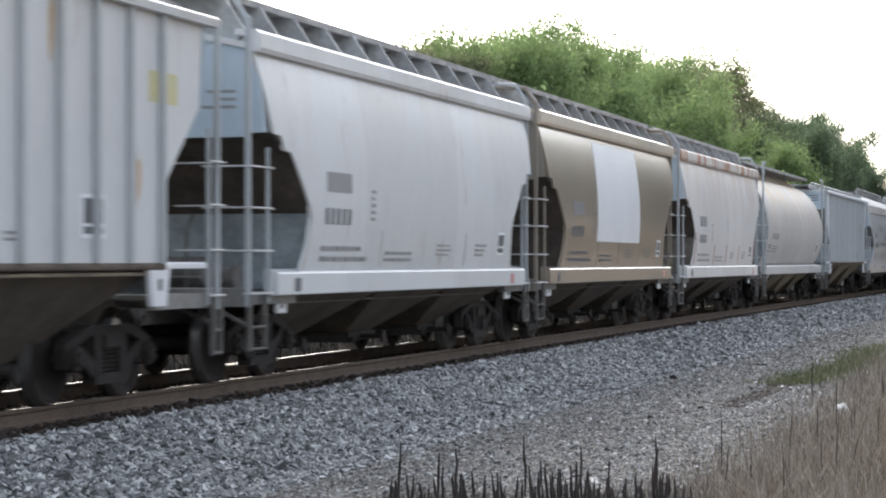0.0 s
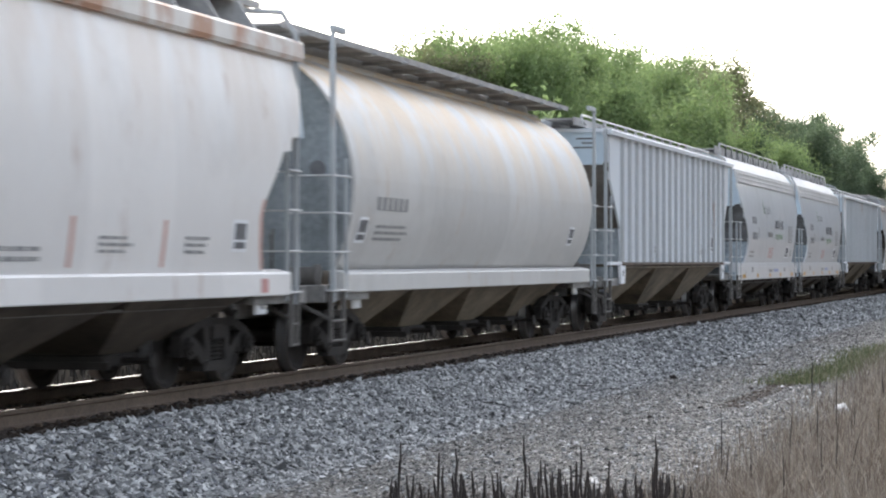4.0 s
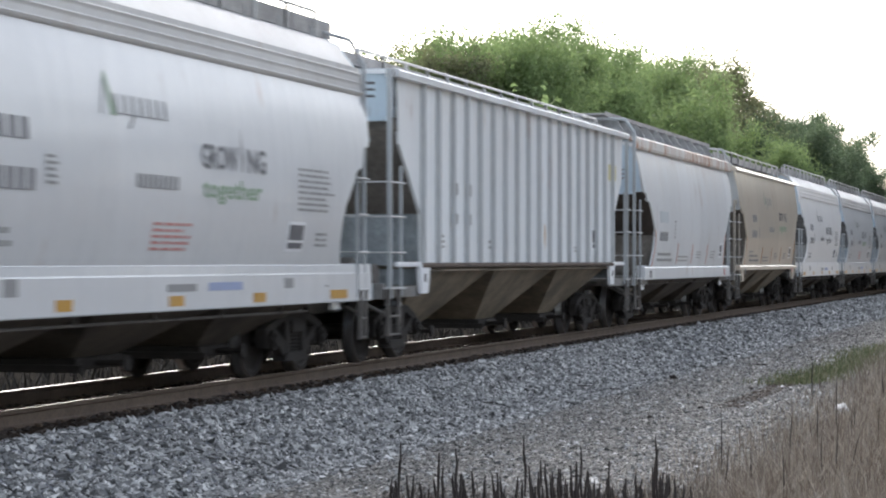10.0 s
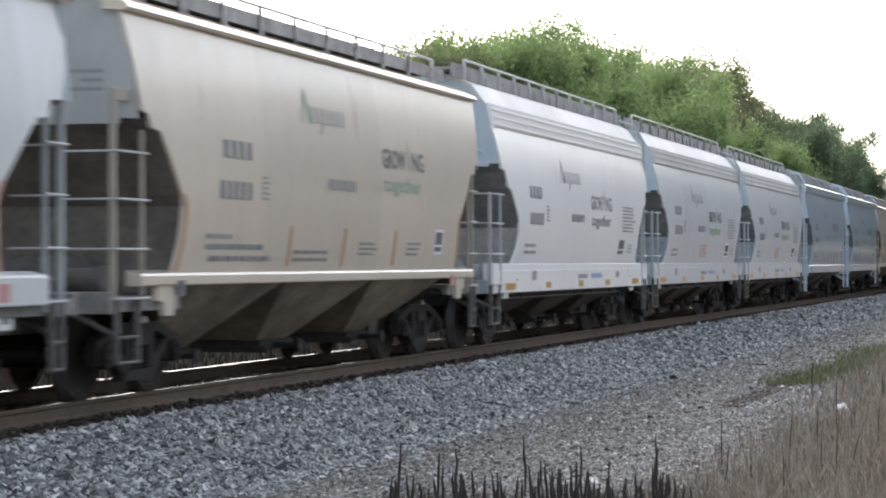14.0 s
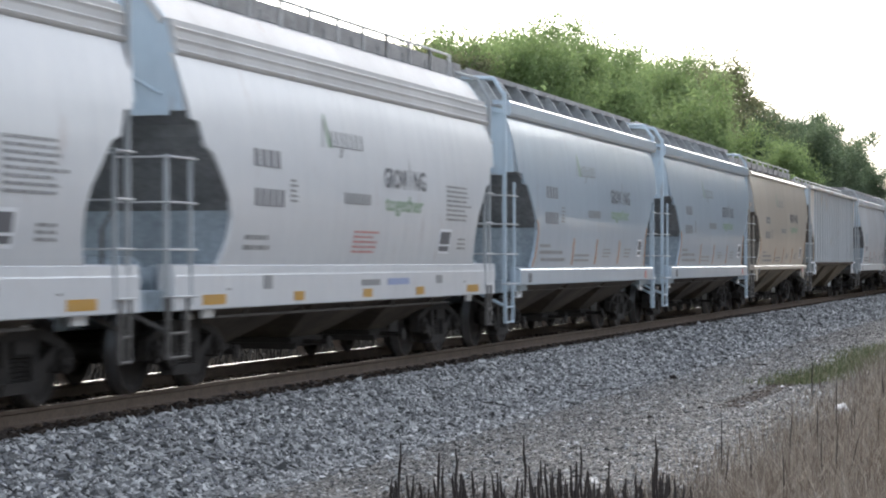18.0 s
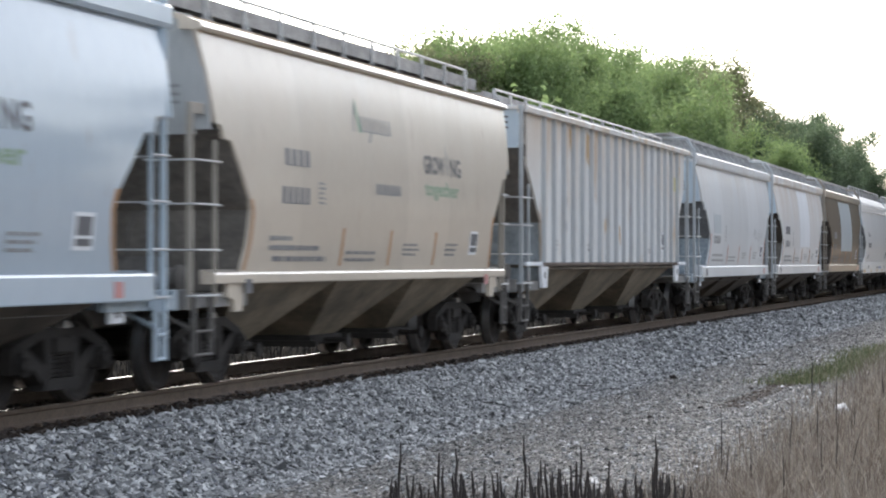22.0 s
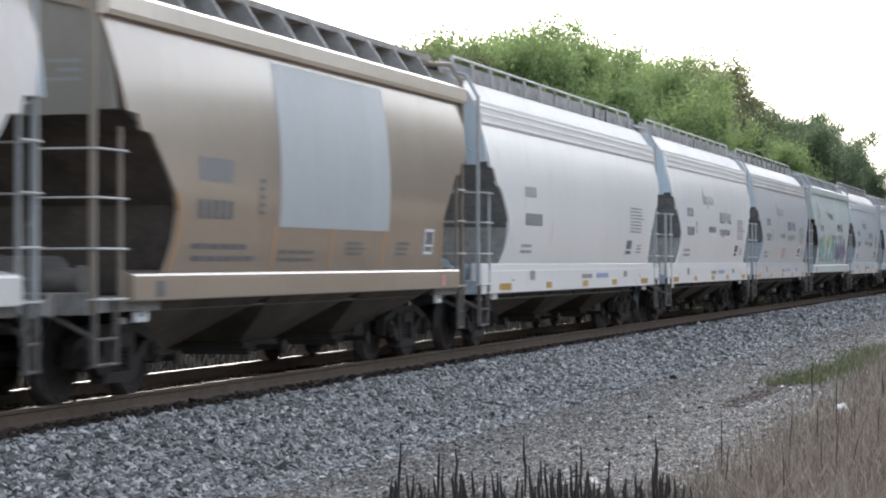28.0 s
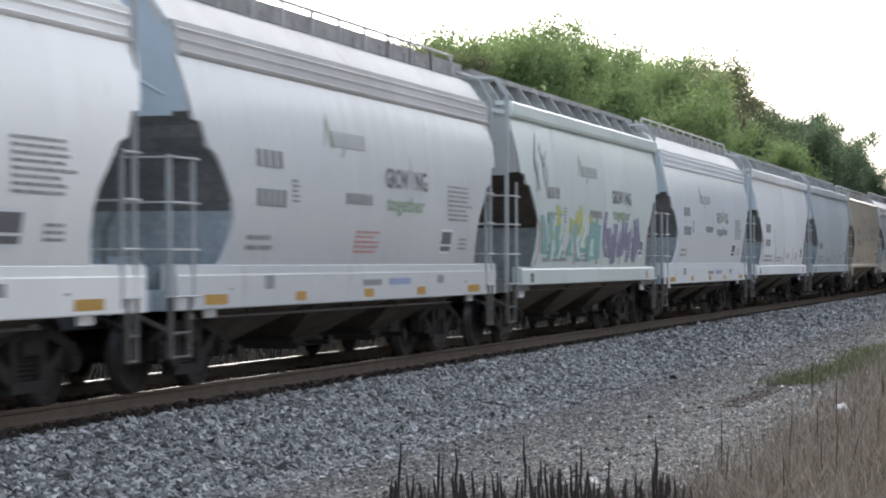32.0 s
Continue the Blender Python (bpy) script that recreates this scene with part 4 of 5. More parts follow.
# ---- one car ----
def hopper_car(kind, centre, body, label, category="hopper car", top=None, plate=None, n_guard=0):
    k = KINDS[kind]
    car = tagged(new("hopper_car"), label, category, "cars of the freight train")
    car.location = (centre, TRACK_Y, 0)
    # End plates carry their blue sky light and shade in the paint.
    tone = plate or END_SKY_TINT
    bars = END_SKY_TINT if body == BLUEGREY else WARM_POST if body in (TAN, BROWN) else SAND_POST if body == SAND else POST
    tone = SHADED_TAN if body in (TAN, BROWN) else tone
    ends = ((1, 1), (-1, 1))
    sides = ((1, 1), (1, -1))
    corners = ((1, 1), (-1, 1), (1, -1), (-1, -1))
    key = kind + "|"
    rear = {1: None, -1: pose(REAR.get(kind, 0), 0, 0)}
    climb = {1: None, -1: pose(-0.12, 0, 0) if kind in REAR else None}
    for fl in sides:
        side = part("side_plate", made(key + "side_plate", lambda: side_mesh(kind), fl, True), body, car)
        part("eave", made(key + "eave", lambda: eave_mesh(kind), fl), top or (EAVE_GREY if body == SILVER else body), car)
        part("side_sill", made(key + "side_sill", lambda: sill_mesh(kind), fl), RUST_SHADOW_EDGE if kind == "ribbed" else body, car)
        if kind == "ribbed":
            h = k["L"] / 2
            n = 18
            for i in range(n):
                x = -h + 2.12 + (2 * h - 4.24) * i / (n - 1)
                part("rib", made(key + f"{i}|rib", lambda: rib_mesh(kind, x), fl), RIB, car)
        if n_guard:
            for i in range(n_guard):
                part("guard_rail", made(key + f"{i}|guard_rail", lambda: guard_mesh(kind, i, n_guard), fl), GALV, car)
    # Smooth roofs take the grey eave paint to tone down the sky light.
    part("roof", made(key + "roof", lambda: roof_mesh(kind), (1, 1), True), EAVE_GREY if kind in ("smooth", "long") else body, car)
    for fl in sides:
        part("running_board", made(key + "running_board", lambda: walk_mesh(kind), fl), MESHWALK, car)
    part("hatch_trough", made(key + "hatch_trough", lambda: trough_mesh(kind)), SADDLE, car)
    h = k["L"] / 2 - 1.1
    ns = 11
    for i in range(ns):
        x = -h + 2 * h * i / (ns - 1)
        part("saddle", made(key + f"{i}|saddle", lambda: strut_mesh(kind, x)), SADDLE, car)
    for fl in ends:
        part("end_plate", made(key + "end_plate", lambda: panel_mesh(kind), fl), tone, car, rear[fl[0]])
        if kind == "round":
            x = -k["L"] / 2 + k["panel"][1]
            part("end_port", made(key + "end_port", lambda: Build().bar((x - 0.02, -1.08, 2.62), (x + 0.01, -1.08, 2.62), 0.11, 12), fl), INK, car, None, "round dark opening")
        else:
            cool = plate == END_SKY_TINT and kind != "ribbed"
            # Sheets behind the open platforms have the shade there put into their colour.
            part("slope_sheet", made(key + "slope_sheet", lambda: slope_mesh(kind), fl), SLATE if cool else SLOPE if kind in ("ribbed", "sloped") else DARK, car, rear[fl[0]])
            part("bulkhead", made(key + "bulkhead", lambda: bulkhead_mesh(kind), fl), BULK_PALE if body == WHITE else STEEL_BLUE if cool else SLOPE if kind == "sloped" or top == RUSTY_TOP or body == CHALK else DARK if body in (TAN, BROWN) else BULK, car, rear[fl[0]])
        if kind in ("smooth", "long"):
            part("end_brace", made(key + "end_brace", lambda: brace_mesh(kind), fl), tone, car, rear[fl[0]])
        part("end_platform", made(key + "end_platform", lambda: platform_mesh(kind), fl), STEEL_BLUE if plate == END_SKY_TINT else PLATE_GREY, car, rear[fl[0]])
        if fl[0] > 0:
            gear = STEEL_BLUE if plate == END_SKY_TINT else STEP
            part("air_reservoir", made(key + "air_reservoir", lambda: reservoir_mesh(kind), fl, True), gear, car)
            part("brake_cylinder", made(key + "brake_cylinder", lambda: cylinder_mesh(kind), fl, True), gear, car)
            part("control_valve", made(key + "control_valve", lambda: valve_mesh(kind), fl), gear, car)
            part("brake_pipe", made(key + "brake_pipe", lambda: brake_pipe_mesh(kind), fl), STEP, car)
        part("coupler", made(key + "coupler", lambda: coupler_mesh(kind), fl), IRON, car)
    if kind in ("smooth", "long", "curved"):
        part("air_pipe", made(key + "air_pipe", lambda: pipe_mesh(kind)), STEP, car)
    part("centre_sill", made(key + "centre_sill", lambda: centre_sill_mesh(kind)), DARK, car)
    for fl in corners:
        part("corner_post", made(key + ("tall|" if fl[0] < 0 or kind == "long" else "") + "corner_post", lambda: post_mesh(kind, fl[0] < 0 or kind == "long"), fl), bars, car, climb[fl[0]])
        back = fl[0] < 0
        at = key + ("rear|" if back else "front|")
        ladder = part("ladder", made(at + "ladder", lambda: stile_mesh(kind, back), fl), bars, car, climb[fl[0]])
        for i, z in enumerate(ladder_levels(kind)):
            part("rung", made(at + f"{i}|rung", lambda: rung_mesh(kind, z, back), fl), GALV, ladder)
        part("sill_step", made(at + "sill_step", lambda: step_mesh(kind, back), fl), bars if body == BLUEGREY else STEP, car, climb[fl[0]])
        pad = part("jacking_pad", made(key + "jacking_pad", lambda: bracket_mesh(kind), fl), WHITEPATCH if kind in ("ribbed", "curved") else body, car, rear[fl[0]])
        if kind in ("ribbed", "curved"):
            part("pad_mark", made(key + "pad_mark", lambda: pad_hole_mesh(kind), fl), INK, pad)
    for i in range(k["bays"]):
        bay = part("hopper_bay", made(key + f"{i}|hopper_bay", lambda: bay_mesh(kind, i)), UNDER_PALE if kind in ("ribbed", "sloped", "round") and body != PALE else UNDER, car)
        part("outlet_gate", made(key + f"{i}|outlet_gate", lambda: gate_mesh(kind, i)), IRON, bay)
    if kind == "ribbed":
        for fl in sides:
            part("bay_lip", made(key + "bay_lip", lambda: Build().box(-k["L"] / 2 + 2.2, k["L"] / 2 - 2.2, -1.50, -1.44, 1.27, 1.31, 0.01), fl), UNDER_PALE, car)
    tx = k["L"] / 2 - (2.05 if kind != "ribbed" else 2.35)
    truck(car, -tx)
    truck(car, tx)
    return car
# ---- the train, in order from its leading car ----
# kind, place of its middle along the train, paint, eave paint, end paint, label
JOINTS = [5.47, 23.27, 37.57, 51.92, 66.23, 83.19, 101.01, 115.44, 129.60, 147.42, 161.88, 176.38, 190.55, 204.74, 218.93, 233.11, 247.44,
          261.97, 279.73, 294.21, 308.65, 323.14, 339.54, 353.75, 368.12, 382.38, 396.59, 410.90, 425.23, 439.73, 453.97, 468.33]
TRAIN = [
    ("ribbed", PALE, None, None, "pale grey ribbed covered hopper with a yellow placard"),
    ("curved", PALE, None, None, "pale grey curved-side hopper with faded black lettering"),
    ("curved", TAN, SAND, None, "tan curved-side hopper with a fresh white square"),
    ("curved", CHALK, RUSTY_TOP, None, "off-white curved-side hopper with rust along its top"),
    ("round", CREAM, None, BULK, "stained cream round-sided hopper with rust streaks"),
    ("ribbed", FROST, None, None, "blue-white ribbed covered hopper with open dark ends"),
    ("smooth", SILVER, None, END_SKY_TINT, "silver-grey smooth hopper with green and black slogan"),
    ("smooth", SILVER, None, END_SKY_TINT, "silver-grey smooth hopper with green and black slogan"),
    ("ribbed", ICE, None, None, "pale ice-blue ribbed covered hopper with dusty bays"),
    ("curved", PALE, RUSTY_TOP, None, "pale grey curved-side hopper with a rusty eave"),
    ("sloped", SAND, None, DULL, "sand-coloured hopper with faded slogan and roof guard"),
    ("smooth", WHITE, None, END_SKY_TINT, "clean white smooth hopper with grey slogan"),
    ("smooth", SILVER, None, END_SKY_TINT, "silver-grey smooth hopper with orange reflectors"),
    ("smooth", SILVER, None, END_SKY_TINT, "silver-grey smooth hopper with orange reflectors"),
    ("curved", BLUEGREY, None, END_SKY_TINT, "blue-grey curved-side hopper with slogan and rust lines"),
    ("curved", BLUEGREY, None, END_SKY_TINT, "blue-grey curved-side hopper with slogan and rust lines"),
    ("sloped", SAND, None, DULL, "sand-coloured hopper with faded slogan and roof guard"),
    ("ribbed", RUSTED, None, None, "rust-streaked pale ribbed covered hopper"),
    ("curved", PALE, None, END_SKY_TINT, "pale blue-white curved-side hopper with scrawled marks"),
    ("curved", CHALK, None, None, "white curved-side hopper with a pale repainted stripe"),
    ("curved", BROWN, SAND, None, "brown curved-side hopper with a grey repainted square"),
    ("long", WHITE, None, END_SKY_TINT, "long white smooth hopper with faded numbers"),
    ("smooth", WHITE, None, END_SKY_TINT, "white smooth hopper with dark slogan"),
    ("smooth", SILVER, None, END_SKY_TINT, "silver-grey smooth hopper with slogan and dust streaks"),
    ("curved", TEALISH, None, DULL, "pale green-grey curved-side hopper with colourful painted scrawl"),
    ("smooth", SKYISH, None, END_SKY_TINT, "pale blue-white smooth hopper with grey slogan"),
    ("curved", ICE, None, END_SKY_TINT, "clean pale blue curved-side hopper"),
    ("curved", MIST, None, END_SKY_TINT, "dusty blue-grey curved-side hopper"),
    ("sloped", SAND, None, DULL, "dull sand-coloured hopper with roof guard"),
    ("smooth", SILVER, None, END_SKY_TINT, "plain silver-grey smooth hopper"),
    ("curved", PALE, None, END_SKY_TINT, "pale grey curved-side hopper"),
]
CARS = []
NUDGE = {2: -0.3, 3: -0.25, 9: -0.2, 10: -0.05, 20: 0.1, 14: 0.05, 15: 0.25, 22: 0.2}
for i, (kind, body, top, plate, label) in enumerate(TRAIN):
    middle = (JOINTS[i] + JOINTS[i + 1]) / 2 + RUN_SHIFT + NUDGE.get(i, 0.0)
    guards = {"smooth": 11, "long": 12, "ribbed": 14, "sloped": 10, "round": 0, "curved": 0}[kind]
    CARS.append((hopper_car(kind, middle, body, label, "hopper car", top, plate, guards), middle))

for i in (6, 7, 12, 13, 23, 29):
    slogan(CARS[i][0], "smooth", 0.0, 0.0)
    smooth_marks(CARS[i][0], "smooth", True)
    lettered(CARS[i][0], "small_print", "smooth", "red", lambda: lines_mesh("smooth", -0.68, 0.35, 1.53, 1.85, 5), REDINK)
for i in (11, 22, 25):
    slogan(CARS[i][0], "smooth", 0.0, 0.0, True)
    smooth_marks(CARS[i][0], "smooth", False)
lettered(CARS[21][0], "mark", "long", "lm1", lambda: bars_mesh("long", -5.07, -4.25, 2.51, 2.68, 4), GREYINK)
lettered(CARS[21][0], "mark", "long", "lm2", lambda: bars_mesh("long", -5.07, -3.83, 2.03, 2.23, 6), INK)
lettered(CARS[21][0], "small_print", "long", "lm3", lambda: lines_mesh("long", -5.2, -4.4, 1.56, 1.76, 2), GREYINK)
smooth_marks(CARS[21][0], "long", False)
for i in (14, 15, 24):
    slogan(CARS[i][0], "curved", 0.82, 0.16)
    curved_small(CARS[i][0], "curved", RUSTLINE if i != 24 else PINKLINE, False)
for i in (10, 16, 28):
    slogan(CARS[i][0], "sloped", 1.1, 0.26, i == 28)
    curved_small(CARS[i][0], "sloped", RUSTLINE, False, MARK)
for i, line, square in ((1, CREAM, GREYINK), (2, TAN, MARK), (3, PINKLINE, GREYINK), (9, PINKLINE, GREYPATCH), (18, PINKLINE, None), (19, RUSTLINE, INK), (20, RUSTLINE, MARK),
                        (26, PINKLINE, GREYINK), (27, PINKLINE, None), (30, PINKLINE, GREYINK)):
    plain_marks(CARS[i][0], "curved", line, square, INK if i in (2, 20) else MARK)
for i in (0, 5, 8, 17):
    ribbed_marks(CARS[i][0], i != 5)
lettered(CARS[2][0], "painted_square", "curved", "big1", lambda: patch_mesh("curved", -2.10, 2.20, 1.80, 3.72), WHITEPATCH, "large fresh white square")
lettered(CARS[20][0], "painted_square", "curved", "big2", lambda: patch_mesh("curved", -1.80, 2.50, 1.82, 3.74), GREYPATCH, "large grey repainted square")
lettered(CARS[19][0], "painted_square", "curved", "big3", lambda: patch_mesh("curved", -0.6, 2.2, 1.90, 3.76), WHITEPATCH, "pale repainted band")
lettered(CARS[4][0], "mark", "round", "cm", lambda: bars_mesh("round", -6.3, -4.8, 2.10, 2.28, 6), GREYINK)
lettered(CARS[4][0], "small_print", "round", "cp", lambda: lines_mesh("round", -6.2, -4.6, 1.70, 1.95, 3), GREYINK)
stencil(CARS[4][0], "round", -6.9, 1.70, 0.3, 0.26)
stencil(CARS[4][0], "round", 5.6, 1.75, 0.3, 0.26)
TEAL, LIME, VIOLET, MILK = flat("teal_spray", (0.22, 0.42, 0.40)), flat("lime_spray", (0.50, 0.52, 0.16)), flat("violet_spray", (0.24, 0.22, 0.34)), flat("pale_spray", (0.62, 0.74, 0.70))
for seed, n, x0, x1, z0, z1, wide, tall, colour, label in (
        (1, 14, -4.6, 0.2, 1.36, 1.6, 0.23, 0.65, TEAL, "teal sprayed strokes"), (2, 10, -3.6, 0.4, 1.70, 2.0, 0.20, 0.50, LIME, "yellow-green sprayed strokes"),
        (3, 16, -4.2, 0.4, 1.42, 1.8, 0.13, 0.60, MILK, "pale sprayed strokes"), (4, 20, 0.4, 4.6, 1.36, 1.75, 0.15, 0.65, VIOLET, "violet sprayed strokes")):
    for j in range(n):
        lettered(CARS[24][0], "sprayed_stroke", "curved", f"sp{seed}{j}", lambda: stroke_mesh("curved", 100 * seed + j, 1, x0, x1, z0, z1, wide, tall, j), colour, label)
for j in range(9):
    lettered(CARS[24][0], "sprayed_stroke", "curved", f"sq{j}", lambda: stroke_mesh("curved", 700 + j, 1, -5.1, -4.2, 2.5, 3.2, 0.05, 0.5, j), GREYINK)
    lettered(CARS[18][0], "scribble_stroke", "curved", f"sc{j}", lambda: stroke_mesh("curved", 1100 + j, 1, 2.3, 4.4, 1.95, 2.15, 0.03, 0.28, j), GREYINK)

lettered(CARS[18][0], "faded_square", "curved", "sq2", lambda: patch_mesh("curved", -4.42, -3.26, 2.14, 2.62), GREYPATCH)
for i, kind, x0, x1, z0, z1 in (
        (17, "ribbed", -1.38, -0.86, 1.48, 2.35), (17, "ribbed", 0.06, 0.20, 1.46, 2.2), (17, "ribbed", -3.15, -2.80, 3.1, 3.92), (17, "ribbed", 1.18, 1.52, 3.1, 3.94),
        (17, "ribbed", 1.95, 2.12, 3.4, 3.94), (17, "ribbed", -4.62, -4.42, 3.3, 3.94), (17, "ribbed", 6.9, 7.3, 3.2, 3.7), (0, "ribbed", 4.2, 4.32, 3.2, 3.9),
        (0, "ribbed", 2.72, 2.84, 1.7, 2.5), (0, "ribbed", 6.2, 6.3, 1.8, 2.5), (8, "ribbed", 3.72, 3.84, 1.7, 2.6), (8, "ribbed", 6.2, 6.3, 1.8, 2.6), (8, "ribbed", 0.9, 1.0, 1.5, 2.1)):
    lettered(CARS[i][0], "rust_stain", kind, f"st{x0}", lambda: stain_mesh(kind, int(x0 * 100), x0, x1, z0, z1), STAIN, "thin orange-brown rust stain")
# ---- the ground: one sheet, lower away from the track ----
def ground_z(x, y):
    t = [(-60, -0.55), (3.6, -0.70), (5.0, -0.78), (7.9, -0.76), (8.95, -0.20), (9.2, -0.175), (11.95, -0.175), (12.2, -0.20), (13.4, -0.80), (16, -0.75), (22, -0.5), (60, 0.2)]
    return lerp_table(t, y)


def ground_mesh():
    ys = [-900, -300, -100, -40, -15, -6, 0, 1.5, 2.5, 3.2, 3.6, 4.2, 4.6, 5.0, 5.5, 6.2, 7.0, 7.5, 7.9, 8.2, 8.6, 8.95, 9.2, 9.8, 10.6, 11.3, 11.95, 12.2, 12.8, 13.4, 16, 22, 40, 60, 150, 500, 1500]
    xs = [-600, -200, -60, -20] + [i * 1.0 for i in range(-5, 130)] + [140, 160, 200, 260, 350, 500, 800, 1500, 3500]
    pts = []
    for x in xs:
        for y in ys:
            wob = 0.05 * noise.noise((x * 0.35, y * 0.8, 0)) if -60 < y < 2.4 or y > 13.0 else 0.0
            pts.append((x, y, ground_z(x, y) + wob))
    n = len(ys)
    faces = [(i * n + j, (i + 1) * n + j, (i + 1) * n + j + 1, i * n + j + 1) for i in range(len(xs) - 1) for j in range(n - 1)]
    return Build().add(pts, faces)


def ground_material():
    m, n, l, b = nodes_of("railway_ground")
    geo = n.new("ShaderNodeNewGeometry")
    sep = n.new("ShaderNodeSeparateXYZ")
    l.new(geo.outputs["Position"], sep.inputs[0])
    y = sep.outputs[1]
    big = noise_node(n, l, geo.outputs["Position"], 0.45, 5)
    small = noise_node(n, l, geo.outputs["Position"], 26, 4, 0.7)
    tiny = noise_node(n, l, geo.outputs["Position"], 75, 3, 0.7)
    wavy = n.new("ShaderNodeMath")
    wavy.operation = "MULTIPLY_ADD"
    wavy.inputs[1].default_value, wavy.inputs[2].default_value = 1.6, -0.8
    l.new(big, wavy.inputs[0])
    edge = n.new("ShaderNodeMath")
    edge.operation = "ADD"
    l.new(y, edge.inputs[0])
    l.new(wavy.outputs[0], edge.inputs[1])
    ballast = ramp(n, l, small, [(0.30, (0.06, 0.065, 0.075)), (0.55, (0.20, 0.205, 0.22)), (0.78, (0.42, 0.43, 0.45))])
    gravel = ramp(n, l, tiny, [(0.36, (0.08, 0.077, 0.073)), (0.52, (0.17, 0.164, 0.153)), (0.66, (0.30, 0.29, 0.274))])
    dirt = ramp(n, l, small, [(0.3, (0.09, 0.07, 0.05)), (0.7, (0.19, 0.155, 0.12))])
    # Far ground kept near black to hold down the strong light beyond the track.
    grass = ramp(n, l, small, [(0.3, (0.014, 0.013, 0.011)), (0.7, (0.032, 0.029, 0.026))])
    c = mix(n, l, span(n, l, edge.outputs[0], 2.6, 3.6), dirt, gravel)
    c = mix(n, l, span(n, l, edge.outputs[0], 7.3, 8.1), c, ballast)
    # Oily brown beside the rail, kept dark across for shade under the train.
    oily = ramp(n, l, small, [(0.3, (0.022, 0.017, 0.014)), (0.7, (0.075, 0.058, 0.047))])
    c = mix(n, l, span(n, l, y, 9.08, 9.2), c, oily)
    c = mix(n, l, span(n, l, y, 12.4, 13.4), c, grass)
    l.new(c, b.inputs["Base Color"])
    b.inputs["Roughness"].default_value, b.inputs["Specular IOR Level"].default_value = 1.0, 0.0
    bump(n, l, b, small, 0.6, 0.03)
    return m


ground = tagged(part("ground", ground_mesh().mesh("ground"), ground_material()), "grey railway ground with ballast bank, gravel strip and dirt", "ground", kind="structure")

# ---- the track ----
track = tagged(new("railway_track"), "brown steel rails on dark timber ties in grey ballast", "railway track", kind="structure")


def rail_mesh():
    o = [(-0.076, -0.186), (0.076, -0.186), (0.076, -0.172), (0.020, -0.155), (0.010, -0.140), (0.010, -0.050), (0.034, -0.038), (0.036, -0.008), (0.028, -0.001), (-0.028, -0.001), (-0.036, -0.008), (-0.034, -0.038), (-0.010, -0.050), (-0.010, -0.140), (-0.020, -0.155), (-0.076, -0.172)]
    return Build().prism(o, -250, 900, "x")


def rail_top_mesh():
    return Build().box(-250, 900, 0.0, 0.030, -0.003, 0.0)


for s in (-1, 1):
    rail = part("rail", made("rail", rail_mesh), RAIL_SIDE, track, pose(0, TRACK_Y + s * 0.7535, 0))
    part("rail_head", made("rail_head", rail_top_mesh, (1, -s)), RAIL_TOP, rail, None, "bright worn running surface")


def tie_mesh():
    return Build().box(-0.115, 0.115, -1.30, 1.30, -0.36, -0.189, 0.012)


def tie_plate_mesh():
    b = Build()
    for s in (-1, 1):
        y = s * 0.7535
        b.box(-0.10, 0.10, y - 0.19, y + 0.19, -0.190, -0.180)
        for x, dy in ((-0.06, 0.095), (0.06, -0.095), (0.0, 0.15), (0.0, -0.15)):
            b.box(x - 0.018, x + 0.018, y + dy - 0.022, y + dy + 0.022, -0.186, -0.150, 0.004)
    return b


for i in range(270):
    tie = part("tie", made("tie", tie_mesh), TIMBER, track, pose(10 + i * 0.52, TRACK_Y, 0))
    part("tie_plate", made("tie_plate", tie_plate_mesh), RAIL_SIDE, tie)

# ---- trees behind the train ----
def leaf_material(name, dark, light):
    m, n, l, b = nodes_of(name)
    geo = n.new("ShaderNodeNewGeometry")
    v = stretched(n, l, "Object", (0.5, 0.5, 0.5), 9.0)
    c = ramp(n, l, geo.outputs["Random Per Island"], [(0.0, dark), (1.0, light)])
    c = mix(n, l, span(n, l, noise_node(n, l, v, 1.0, 3), 0.35, 0.7), c, tuple(0.9 * p for p in dark), "MIX")
    l.new(c, b.inputs["Base Color"])
    b.inputs["Roughness"].default_value = 0.6
    tr = n.new("ShaderNodeBsdfTranslucent")
    l.new(c, tr.inputs["Color"])
    ms = n.new("ShaderNodeMixShader")
    ms.inputs[0].default_value = 0.56
    l.new(b.outputs[0], ms.inputs[1])
    l.new(tr.outputs[0], ms.inputs[2])
    l.new(ms.outputs[0], n["Material Output"].inputs["Surface"])
    return m


LEAF = leaf_material("spring_leaves", (0.182, 0.262, 0.105), (0.262, 0.345, 0.145))
LEAF_DARK = leaf_material("deep_green_leaves", (0.095, 0.14, 0.08), (0.15, 0.20, 0.115))
# Shaded copy of the leaves, greyed and darkened for trees mirrored in cars.
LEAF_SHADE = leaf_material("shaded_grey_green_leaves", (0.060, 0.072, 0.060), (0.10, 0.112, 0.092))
LEAF_THIN = leaf_material("olive_leaves", (0.15, 0.16, 0.085), (0.24, 0.26, 0.14))
BARK = grime("grey_bark", (0.10, 0.085, 0.07), 0.4, 0.9, 3.0)


